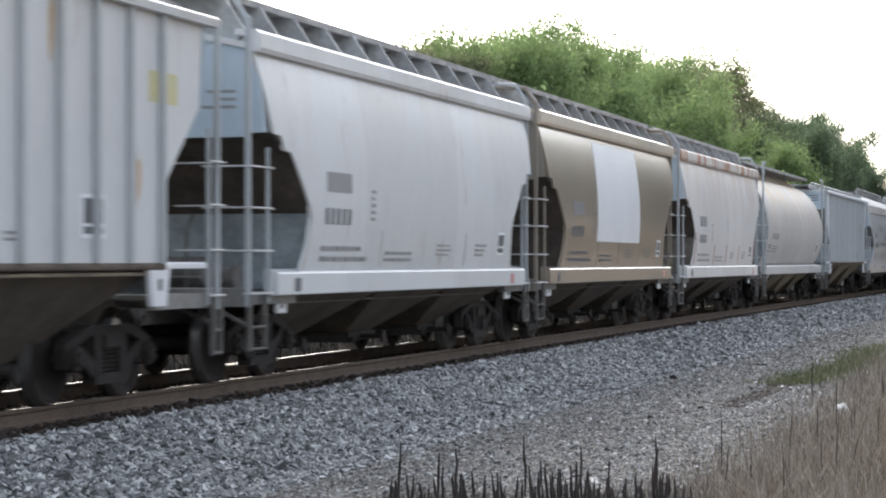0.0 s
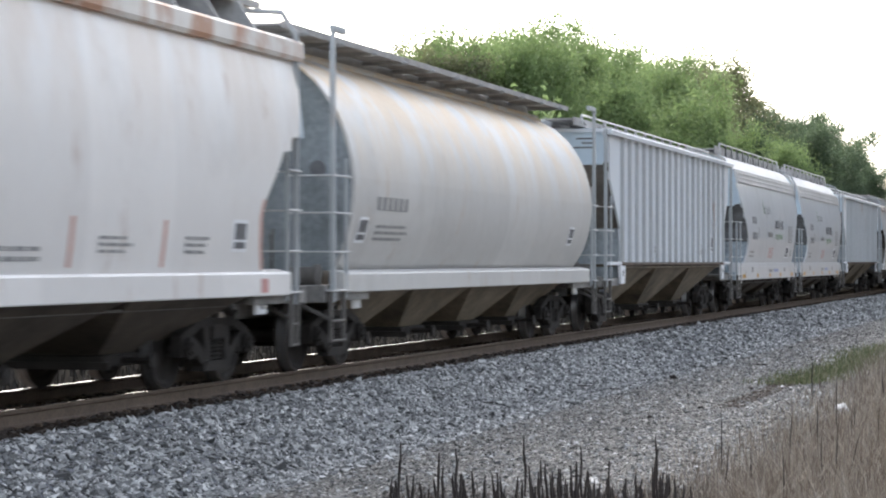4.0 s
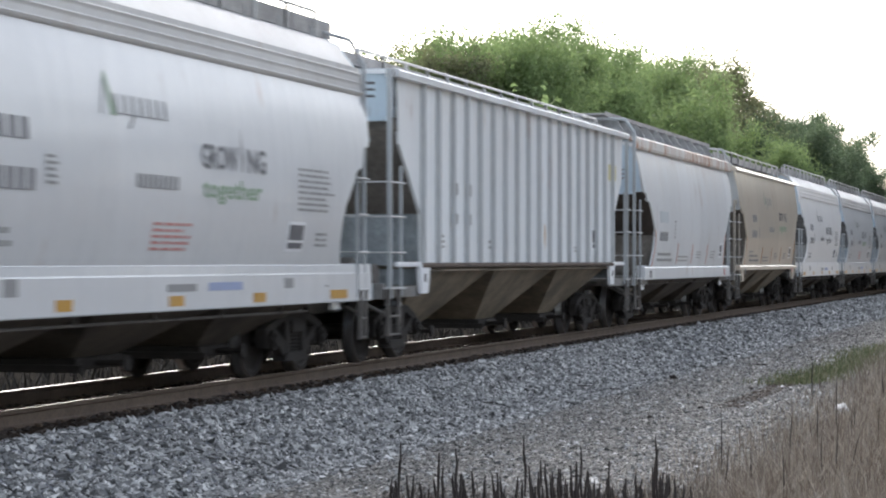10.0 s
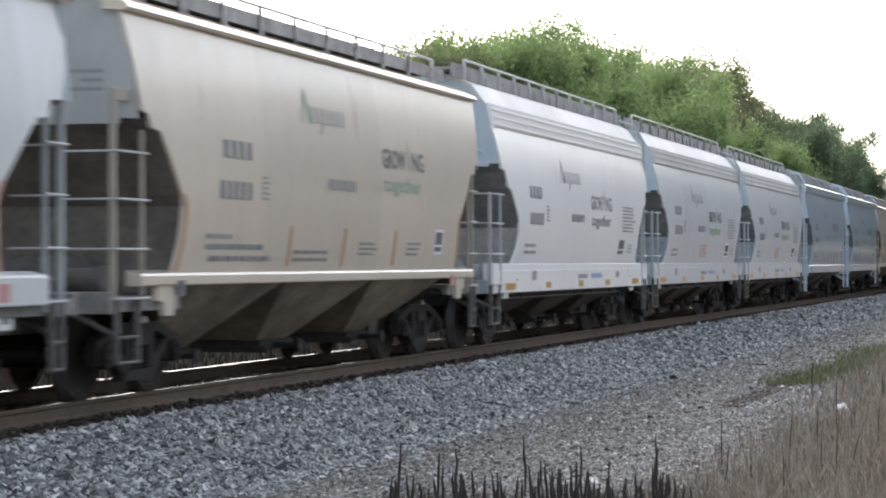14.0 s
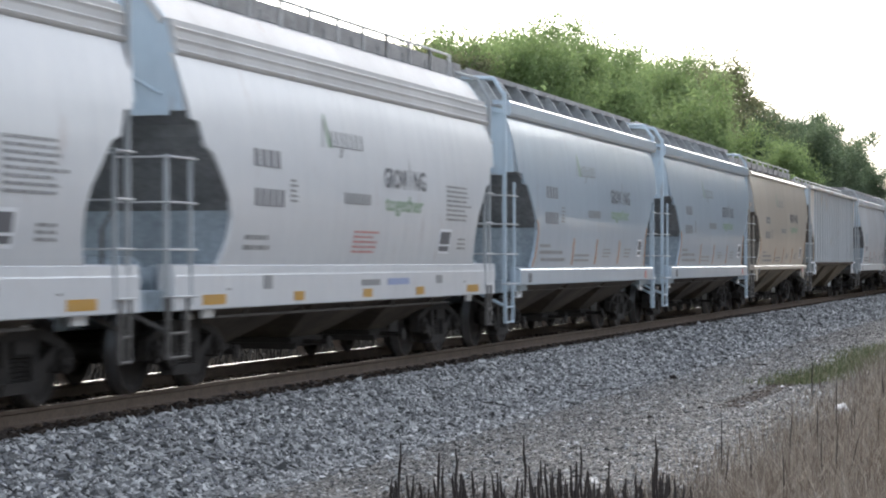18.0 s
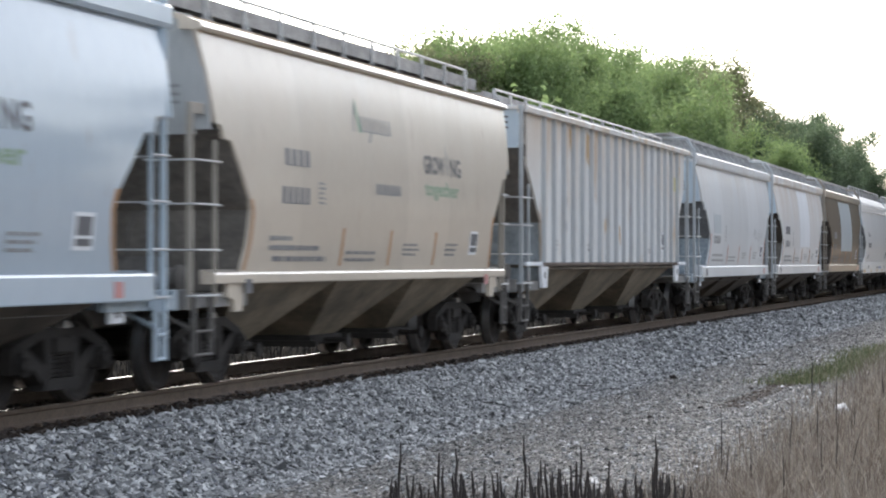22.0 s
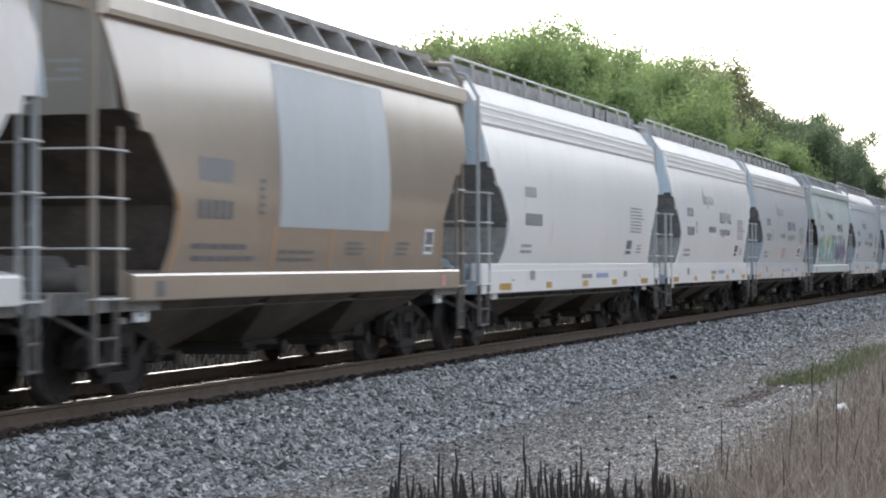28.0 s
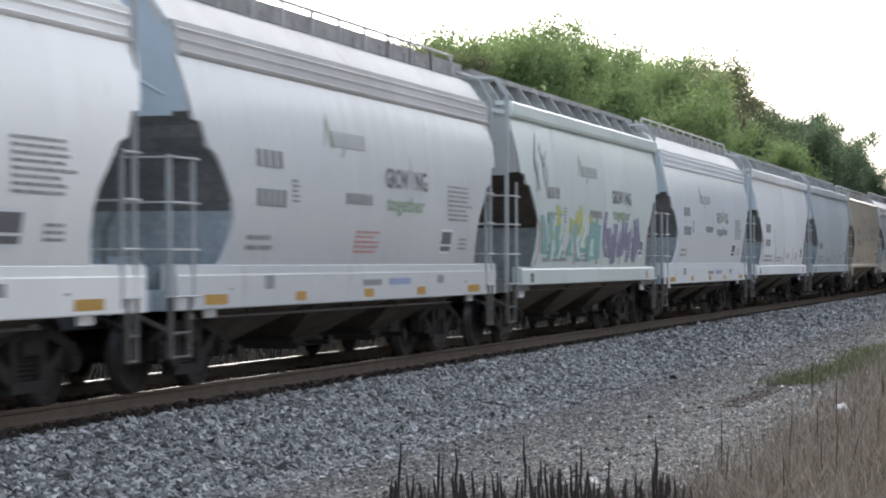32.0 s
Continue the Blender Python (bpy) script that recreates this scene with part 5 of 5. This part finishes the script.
def tree_meshes(seed, height, spread, leaves, leaf, base=0.25):
    """A tapered trunk with limbs, and a crown of leaf clumps at the limbs' ends."""
    rnd = random.Random(seed)
    wood = Build()
    tips = []
    p = Vector((0, 0, -0.3))
    r = height * 0.022
    steps = 7
    for i in range(steps):
        q = p + Vector((rnd.uniform(-0.25, 0.25), rnd.uniform(-0.25, 0.25), height * 0.86 / steps))
        wood.bar(p, q, r, 7, r * 0.82)
        if q.z > height * base:
            for _ in range(3 if i < steps - 1 else 4):
                a = rnd.uniform(0, 6.283)
                t = (q.z / height - base) / (1 - base)
                reach = spread * (0.35 + 0.75 * math.sin(math.pi * min(1, 0.25 + 0.72 * t))) * rnd.uniform(0.6, 1.05)
                tip = q + Vector((math.cos(a) * reach, math.sin(a) * reach, reach * rnd.uniform(0.15, 0.6)))
                mid = q.lerp(tip, 0.5) + Vector((0, 0, -0.1 * reach))
                wood.bar(q, mid, r * 0.42, 5, r * 0.28)
                wood.bar(mid, tip, r * 0.28, 5, r * 0.08)
                tips += [(tip, 1.0), (mid.lerp(tip, 0.4), 0.8), (mid, 0.55)]
                for _ in range(3):
                    s = mid.lerp(tip, rnd.uniform(0.2, 1)) + Vector([rnd.gauss(0, spread * 0.22) for _ in range(3)])
                    wood.bar(mid.lerp(tip, 0.4), s, r * 0.12, 4, r * 0.03)
                    tips.append((s, 0.8))
        p, r = q, r * 0.82
    rs = np.random.RandomState(seed)
    w = np.array([t[1] for t in tips])
    pick = rs.choice(len(tips), leaves, p=w / w.sum())
    at = np.array([tuple(t[0]) for t in tips])[pick] + np.clip(rs.normal(0, 1, (leaves, 3)), -2.2, 2.2) * spread * 0.13 * (0.6 + 0.8 * rs.rand(leaves, 1))
    n1 = rs.normal(0, 1, (leaves, 3))
    n1 /= np.linalg.norm(n1, axis=1)[:, None]
    n2 = np.cross(n1, rs.normal(0, 1, (leaves, 3)))
    n2 /= np.linalg.norm(n2, axis=1)[:, None]
    size = leaf * (0.5 + rs.rand(leaves, 1))
    quad = np.stack([at - n1 * size, at + n2 * size * 0.7 + n1 * size * 0.2, at + n1 * size * 0.8 - n2 * size * 0.3], 1).reshape(-1, 3)
    crown = bpy.data.meshes.new("crown")
    crown.from_pydata(quad.tolist(), [], [tuple(range(i, i + 3)) for i in range(0, 3 * leaves, 3)])
    crown.materials.append(None)
    return wood.mesh("trunk"), crown, float(np.percentile(quad[:, 2], 99.7))


TREES = [tree_meshes(3, 13.5, 4.2, 64000, 0.104), tree_meshes(8, 12.5, 4.6, 66000, 0.104), tree_meshes(15, 11.0, 4.0, 54000, 0.10),
         tree_meshes(21, 14.5, 2.9, 8500, 0.10, 0.45), tree_meshes(34, 7.0, 3.4, 16000, 0.145, 0.10), tree_meshes(55, 12.0, 4.6, 5000, 0.36)]


def tree(i, x, y, turn, size, leaves, label, z=None):
    wood, crown, _ = TREES[i]
    t = tagged(new("tree"), label, "tree", "trees behind the railway")
    t.matrix_basis = Matrix.Translation((x, y, ground_z(x, y) if z is None else z)) @ Matrix.Rotation(radians(turn), 4, "Z") @ Matrix.Scale(size, 4)
    part("trunk", wood, BARK, t)
    part("crown", crown, leaves, t)
    return t
# model, along, across, height
ROW = [
    (3, 95.7, 30, 11.2), (3, 104.7, 32, 12.2), (2, 109.4, 33, 12.2), (3, 109.1, 32, 12.5), (2, 113.3, 32, 13.0), (3, 104.1, 29, 12.6), (2, 111.5, 30, 13.3),
    (0, 108.2, 28, 13.5), (1, 119.0, 29, 14.4), (3, 123.9, 31, 15.2), (0, 135.3, 31, 15.6), (3, 152.8, 34, 17.5), (2, 129.6, 28, 14.6), (1, 142.9, 29, 15.5),
    (0, 155.8, 30, 16.3), (2, 158.0, 29, 15.1), (1, 160.4, 28, 13.9), (0, 176.4, 29, 13.7), (2, 181.5, 28, 12.8), (2, 195.3, 28, 12.5), (3, 193.3, 34, 20.1),
    (3, 202.8, 34, 20.6), (3, 217.3, 35, 22.2), (3, 219.4, 34, 21.9), (3, 226.8, 34, 21.7), (3, 223.9, 33, 19.6), (2, 219.1, 29, 15.7), (0, 235.1, 29, 17.8),
    (1, 237.5, 28, 17.1), (0, 250.6, 28, 16.2), (1, 251.1, 27, 15.0), (2, 263.2, 27, 13.5), (3, 268.3, 27, 17.2), (4, 270.3, 26, 11.6), (2, 316.8, 28, 10.5),
]
tr = random.Random(5)
for i, x, y, h in ROW:
    dark = x > 212 and i != 3
    tree(i, x, y, tr.uniform(0, 360), h / TREES[i][2], LEAF_THIN if i == 3 else LEAF_DARK if dark else LEAF,
         "thin olive tree with open crown" if i == 3 else "dark green tree in the far row" if dark else "leafy green broadleaf tree beside the railway")
for i in range(12):
    x = 98 + i * 8
    tree(4, x, 24 + tr.uniform(-1, 2), tr.uniform(0, 360), tr.uniform(0.8, 1.15), LEAF, "bushy green undergrowth below the tree row")
for i in range(12):
    x = 200 + i * 17
    tree(tr.choice((2, 4)), x, 33 + tr.uniform(-3, 4), tr.uniform(0, 360), tr.uniform(0.7, 0.85), LEAF_DARK, "dark green tree in the far row")
# the tree row on the camera's own side, which the glossy cars mirror
for i in range(22):
    near = i < 8
    x, y = (4 + i * 12, -29) if near else (102 + (i - 8) * 9.5, -17)
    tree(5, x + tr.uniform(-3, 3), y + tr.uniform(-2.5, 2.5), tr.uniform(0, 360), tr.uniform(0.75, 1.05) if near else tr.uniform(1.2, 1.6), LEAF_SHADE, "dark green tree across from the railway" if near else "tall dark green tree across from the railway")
# Unseen trees added beside the service strip to shade and dim the far cars.
for i in range(23):
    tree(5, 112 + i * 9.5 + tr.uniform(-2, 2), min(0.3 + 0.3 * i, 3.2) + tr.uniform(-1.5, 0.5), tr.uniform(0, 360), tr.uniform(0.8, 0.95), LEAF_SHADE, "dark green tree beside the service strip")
# ---- loose stones ----
def stone_material(name, stops):
    m, n, l, b = nodes_of(name)
    geo = n.new("ShaderNodeNewGeometry")
    c = ramp(n, l, geo.outputs["Random Per Island"], stops)
    g = noise_node(n, l, geo.outputs["Position"], 60, 3)
    l.new(mix(n, l, 0.3, c, ramp(n, l, g, [(0.3, (0.2, 0.2, 0.2)), (0.7, (0.8, 0.8, 0.8))]), "OVERLAY"), b.inputs["Base Color"])
    b.inputs["Roughness"].default_value = 0.85
    return m


def stones(name, seed, count, x0, x1, y0, y1, size, material, label, flatness=0.7, small=False):
    """Angular stones strewn over a strip of the ground, as one mesh."""
    rs = np.random.RandomState(seed)
    oct_v = np.array([(1, 0, 0), (-1, 0, 0), (0, 1, 0), (0, -1, 0), (0, 0, 1), (0, 0, -1)], float)
    oct_f = np.array([(0, 2, 4), (2, 1, 4), (1, 3, 4), (3, 0, 4), (2, 0, 5), (1, 2, 5), (3, 1, 5), (0, 3, 5)])
    if small:
        oct_v = np.array([(1, 0.9, 0.8), (-1, -0.9, 0.8), (-0.9, 1, -0.8), (0.9, -1, -0.8)])
        oct_f = np.array([(0, 2, 1), (0, 1, 3), (0, 3, 2), (1, 2, 3)])
    k = len(oct_v)
    x = x0 + (x1 - x0) * rs.rand(count)
    y = y0 + (y1 - y0) * rs.rand(count)
    z = np.array([ground_z(p, q) for p, q in zip(x, y)])
    s = size * (0.55 + 0.75 * rs.rand(count, 1, 1) ** 2)
    v = oct_v[None] + rs.normal(0, 0.28, (count, k, 3))
    q = rs.normal(0, 1, (count, 3, 3))
    q = np.linalg.qr(q)[0]
    v = np.einsum("nij,nkj->nki", q, v * (1 + 0.35 * rs.normal(0, 1, (count, 1, 3)))) * s
    v[:, :, 2] *= flatness
    v += np.stack([x, y, z + size * 0.22 * rs.rand(count)], 1)[:, None, :]
    f = (oct_f[None] + k * np.arange(count)[:, None, None]).reshape(-1, 3)
    me = bpy.data.meshes.new(name)
    me.from_pydata(v.reshape(-1, 3).tolist(), [], f.tolist())
    me.materials.append(None)
    return tagged(part(name, me, material), label, "stones", kind="stuff")


CRUSHED = stone_material("crushed_grey_stone", [(0.0, (0.055, 0.056, 0.057)), (0.4, (0.215, 0.217, 0.216)), (0.75, (0.385, 0.385, 0.378)), (1.0, (0.62, 0.62, 0.61))])
# Oily stone colours, lowered for the shade beneath the passing cars.
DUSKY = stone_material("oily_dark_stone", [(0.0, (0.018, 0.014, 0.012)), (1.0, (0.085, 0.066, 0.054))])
PEBBLE = stone_material("dusty_brown_gravel", [(0.0, (0.10, 0.099, 0.097)), (0.5, (0.215, 0.207, 0.193)), (1.0, (0.41, 0.397, 0.372))])
stones("ballast", 1, 44000, 16.5, 46, 7.35, 9.18, 0.039, CRUSHED, "angular blue-grey crushed stone ballast")
stones("ballast", 2, 30000, 46, 125, 7.3, 9.2, 0.055, CRUSHED, "angular blue-grey crushed stone ballast")
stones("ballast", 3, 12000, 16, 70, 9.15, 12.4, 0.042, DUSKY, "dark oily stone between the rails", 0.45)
stones("gravel", 4, 62000, 17.5, 48, 2.6, 7.7, 0.020, PEBBLE, "fine grey-brown gravel on the service strip", 0.5, True)
stones("gravel", 5, 22000, 48, 125, 4.2, 7.7, 0.030, PEBBLE, "fine grey-brown gravel on the service strip", 0.5, True)
stones("gravel", 6, 6500, 17, 60, 3.6, 7.7, 0.032, CRUSHED, "scattered larger stones on the service strip")


SOIL = stone_material("brown_soil_crumbs", [(0.0, (0.035, 0.027, 0.021)), (1.0, (0.11, 0.085, 0.066))])
stones("soil", 7, 3200, 33.6, 43.0, 4.88, 5.30, 0.026, SOIL, "low line of bare brown soil in the gravel", 0.6)


# ---- grass and weeds in front ----
def blade_material(name, stops):
    m, n, l, b = nodes_of(name)
    geo = n.new("ShaderNodeNewGeometry")
    l.new(ramp(n, l, geo.outputs["Random Per Island"], stops), b.inputs["Base Color"])
    b.inputs["Roughness"].default_value, b.inputs["Specular IOR Level"].default_value = 0.8, 0.15
    return m


def blades(name, seed, count, place, tall, width, material, label, lean=0.35):
    """Tapering blades in three pieces, as one mesh; place gives x, y from two random numbers."""
    rs = np.random.RandomState(seed)
    x, y, grow = place(rs, count)
    z = np.array([ground_z(p, q) for p, q in zip(x, y)])
    h = tall * (0.45 + 0.75 * rs.rand(count)) * grow
    a = rs.rand(count) * 6.283
    dx, dy = np.cos(a), np.sin(a)
    b = lean * h * rs.normal(0, 1, count)
    w = width * (0.6 + 0.8 * rs.rand(count))
    side = rs.rand(count) * 6.283
    sx, sy = np.cos(side) * w, np.sin(side) * w
    levels = []
    for t, k in ((0.0, 1.0), (0.45, 0.8), (0.8, 0.5), (1.0, 0.06)):
        cx, cy, cz = x + dx * b * t * t, y + dy * b * t * t, z - 0.02 + h * t
        levels += [np.stack([cx - sx * k, cy - sy * k, cz], 1), np.stack([cx + sx * k, cy + sy * k, cz], 1)]
    v = np.stack(levels, 1).reshape(-1, 3)
    f = np.array([(0, 1, 3, 2), (2, 3, 5, 4), (4, 5, 7, 6)])
    f = (f[None] + 8 * np.arange(count)[:, None, None]).reshape(-1, 4)
    me = bpy.data.meshes.new(name)
    me.from_pydata(v.tolist(), [], f.tolist())
    me.materials.append(None)
    return tagged(part(name, me, material), label, "grass", kind="stuff")


STRAW = blade_material("dry_straw", [(0.0, (0.12, 0.092, 0.075)), (0.5, (0.26, 0.222, 0.18)), (1.0, (0.47, 0.42, 0.35))])
FRESH = blade_material("fresh_grass", [(0.0, (0.10, 0.115, 0.055)), (0.7, (0.19, 0.21, 0.11)), (1.0, (0.27, 0.24, 0.17))])
BURNT = grime("dead_dark_stem", (0.035, 0.028, 0.025), 0.4, 0.85, 8.0)


def dry_place(rs, n):
    x = 16 + 44 * rs.rand(n) ** 1.25
    top = 3.32 + 0.026 * np.maximum(0, x - 31) + 0.16 * np.sin(x * 0.7) + 0.3 * rs.rand(n) ** 3
    y = top - (3.6) * rs.rand(n) ** 1.1
    trodden = (np.abs(x - 31.0) < 1.3) & (np.abs(y - 3.12) < 0.30)
    return x, y, np.clip((top - y) / 1.0, 0.2, 1.0) * np.where(trodden, 0.3, 1.0)


def green_place(rs, n):
    x = 40 + 19 * rs.rand(n) ** 1.4
    y = 4.70 + 0.36 * rs.normal(0, 1, n) + 0.12 * np.sin(x * 0.5)
    return x, y, np.ones(n)


def sparse_place(rs, n):
    x = 16 + 44 * rs.rand(n)
    y = 3.30 + 0.030 * np.maximum(0, x - 31) + 0.35 * rs.normal(0, 1, n)
    return x, y, np.ones(n)


blades("dry_grass", 11, 68000, dry_place, 0.40, 0.0040, STRAW, "tall dry straw-coloured grass", 0.55)


def far_place(rs, n):
    x = 10 + 120 * rs.rand(n) ** 1.2
    y = 12.1 + 8.5 * rs.rand(n)
    return x, y, 0.5 + 0.8 * rs.rand(n) * (np.sin(x * 1.3) * np.sin(x * 0.37 + y) > -0.3)


# Weeds darkened for the shade under the cars, screening the bright ground behind.
WEED = blade_material("darkened_rank_weeds", [(0.0, (0.018, 0.017, 0.015)), (0.7, (0.034, 0.032, 0.029)), (1.0, (0.06, 0.056, 0.052))])
blades("weeds", 17, 15000, far_place, 0.40, 0.014, WEED, "rank and dry weeds beyond the track, darkened for shade", 0.5)
blades("green_grass", 12, 5200, green_place, 0.15, 0.007, FRESH, "short fresh green grass at the gravel's edge")
blades("dry_grass", 13, 8000, sparse_place, 0.20, 0.004, STRAW, "sparse dry grass at the gravel's edge")


def litter_place(rs, n):
    x = 18.4 + 0.9 * rs.normal(0, 1, n)
    y = 5.9 - 3.1 * rs.rand(n) ** 0.8 + (x - 18.4) * 0.22
    return x, y, np.ones(n)


DEAD = blade_material("dead_brown_litter", [(0.0, (0.035, 0.028, 0.024)), (0.7, (0.10, 0.082, 0.07)), (1.0, (0.20, 0.17, 0.145))])
blades("dead_litter", 19, 7000, litter_place, 0.13, 0.0045, DEAD, "matted dead brown weeds between the stalks", 1.0)


def stalk_mesh(seed):
    """A dead upright stem with a thick dark seed spike and a few stubs."""
    rnd = random.Random(seed)
    b = Build()
    p = Vector((0, 0, -0.03))
    for i in range(4):
        q = p + Vector((rnd.uniform(-0.009, 0.009), rnd.uniform(-0.009, 0.009), 0.25))
        b.bar(p, q, 0.0065 if i < 2 else 0.0095 - 0.003 * (i - 2), 5, 0.0065 if i < 1 else 0.009 if i < 2 else 0.0075 - 0.004 * (i - 2))
        if i in (1, 2) and rnd.random() < 0.7:
            a = rnd.uniform(0, 6.28)
            b.bar(q, q + Vector((math.cos(a) * 0.03, math.sin(a) * 0.03, 0.10)), 0.004, 4, 0.001)
        p = q
    return b


stalk_rnd = random.Random(9)
for i in range(120):
    along = stalk_rnd.random() ** 0.85
    x = 18.5 + stalk_rnd.gauss(0, 0.7)
    y = 5.75 - 2.65 * along + (x - 18.5) * 0.22
    s = stalk_rnd.uniform(0.26, 0.46) if stalk_rnd.random() < 0.88 else stalk_rnd.uniform(0.48, 0.70)
    st = tagged(part("dead_stalk", made(f"{i % 6}|dead_stalk", lambda: stalk_mesh(i % 6)), BURNT), "dead blackened weed stalk standing in gravel", "weed", "dead stalks beside the gravel")
    st.matrix_basis = Matrix.Translation((x, y, ground_z(x, y))) @ Matrix.Rotation(stalk_rnd.uniform(0, 6.28), 4, "Z") @ Matrix.Rotation(stalk_rnd.gauss(0, 0.05), 4, "X") @ Matrix.Diagonal((1.5, 1.5, s * 0.84, 1))
for i in range(17):
    x = 18 + 14 * stalk_rnd.random()
    y = stalk_rnd.uniform(1.9, 3.6)
    st = tagged(part("dead_stalk", made(f"{i % 6}|dead_stalk", lambda: stalk_mesh(i % 6)), BURNT), "thin dark weed stem among dry grass", "weed", "dead stalks among the grass")
    st.matrix_basis = Matrix.Translation((x, y, ground_z(x, y))) @ Matrix.Rotation(stalk_rnd.uniform(0, 6.28), 4, "Z") @ Matrix.Rotation(stalk_rnd.gauss(0, 0.12), 4, "X") @ Matrix.Diagonal((0.7, 0.7, stalk_rnd.uniform(0.45, 0.75), 1))


st = tagged(part("dead_stalk", made("5|dead_stalk", lambda: stalk_mesh(5)), BURNT), "tall dark weed stem at the grass edge", "weed", "dead stalks among the grass")
st.matrix_basis = Matrix.Translation((34.8, 3.95, ground_z(34.8, 3.95))) @ Matrix.Diagonal((1.0, 1.0, 0.72, 1))


def litter_mesh():
    rnd = random.Random(4)
    bm = bmesh.new()
    bmesh.ops.create_icosphere(bm, subdivisions=3, radius=0.09)
    for v in bm.verts:
        k = 1 + 0.35 * noise.noise(v.co * 14) + 0.15 * noise.noise(v.co * 40)
        v.co = Vector((v.co.x * k, v.co.y * k, v.co.z * k * 0.9 + 0.075))
    me = bpy.data.meshes.new("litter")
    bm.to_mesh(me)
    bm.free()
    me.materials.append(None)
    return me


litter = tagged(part("litter_bag", litter_mesh(), flat("crumpled_white_plastic", (0.85, 0.85, 0.85), 0.4)), "crumpled white plastic bag caught in dry grass", "litter")
litter.location = (31.8, 3.2, ground_z(31.8, 3.2) - 0.02)


def twig_mesh(seed):
    rnd = random.Random(seed)
    b = Build()
    p = Vector((-0.14, 0, 0.012))
    for i in range(3):
        q = p + Vector((0.1, rnd.uniform(-0.03, 0.03), rnd.uniform(-0.004, 0.012)))
        b.bar(p, q, 0.012 - 0.003 * i, 5, 0.009 - 0.003 * i)
        p = q
    b.bar((-0.02, 0, 0.015), (0.04, 0.07, 0.03), 0.006, 4, 0.002)
    return b


for i, (x, y, s) in enumerate(((36.84, 7.99, 1.24), (49.54, 7.51, 1.39), (46.69, 6.43, 1.36), (30.97, 8.13, 1.17), (37.19, 7.48, 1.25), (42.99, 5.1, 1.32))):
    tw = tagged(part("fallen_twig", made(f"{i}|fallen_twig", lambda: twig_mesh(i)), BURNT), "dark fallen twig lying on grey gravel", "twig", "twigs on the gravel")
    tw.matrix_basis = Matrix.Translation((x, y, ground_z(x, y) + 0.03)) @ Matrix.Rotation(i * 1.3 - 1.2, 4, "Z") @ Matrix.Scale(s, 4)


def clod_mesh(seed):
    """A dark, crumbled lump."""
    bm = bmesh.new()
    bmesh.ops.create_icosphere(bm, subdivisions=2, radius=0.055)
    for v in bm.verts:
        k = 1 + 0.5 * noise.noise(v.co * 22 + Vector((seed, 0, 0)))
        v.co = Vector((v.co.x * k * 1.5, v.co.y * k, v.co.z * k * 0.7 + 0.03))
    me = bpy.data.meshes.new("dark_clod")
    bm.to_mesh(me)
    bm.free()
    me.materials.append(None)
    return me


for i, (x, y) in enumerate(((41.44, 7.27), (34.06, 7.81), (34.29, 7.6), (45.68, 7.57), (33.33, 5.44), (31.17, 5.8), (38.56, 5.42))):
    cl = tagged(part("dark_clod", clod_mesh(i * 3.7), BURNT), "dark crumbled lump lying on grey gravel", "clod", "lumps on the gravel")
    cl.matrix_basis = Matrix.Translation((x, y, ground_z(x, y))) @ Matrix.Rotation(i * 1.1, 4, "Z") @ Matrix.Scale((1.3, 0.8, 0.8, 1.0, 0.7, 0.6, 0.7)[i], 4)


# ---- what moves ----
def motions():
    times = [2.0 * i for i in range(17)]
    for car, middle in CARS:
        walk(car, [(t, pose(middle - run(t), TRACK_Y, 0)) for t in times])
    middles = {car.name: middle for car, middle in CARS}
    for wheel, ax, car in WHEELS:
        middle = middles[car.name]
        near = [f / FPS for f in range(0, 961) if 8 < middle - run(f / FPS) < 75]
        rows = [(t, pose(ax, 0, RADIUS, 0, -math.degrees(run(t) / RADIUS) % 360, 0)) for t in near]
        if not rows:
            rows = [(16.0, pose(ax, 0, RADIUS))]
        first, last = rows[0][1], rows[-1][1]
        if rows[0][0] > 0:
            rows.insert(0, (0.0, first))
        if rows[-1][0] < 32:
            rows.append((32.0, last))
        walk(wheel, rows)


motions()
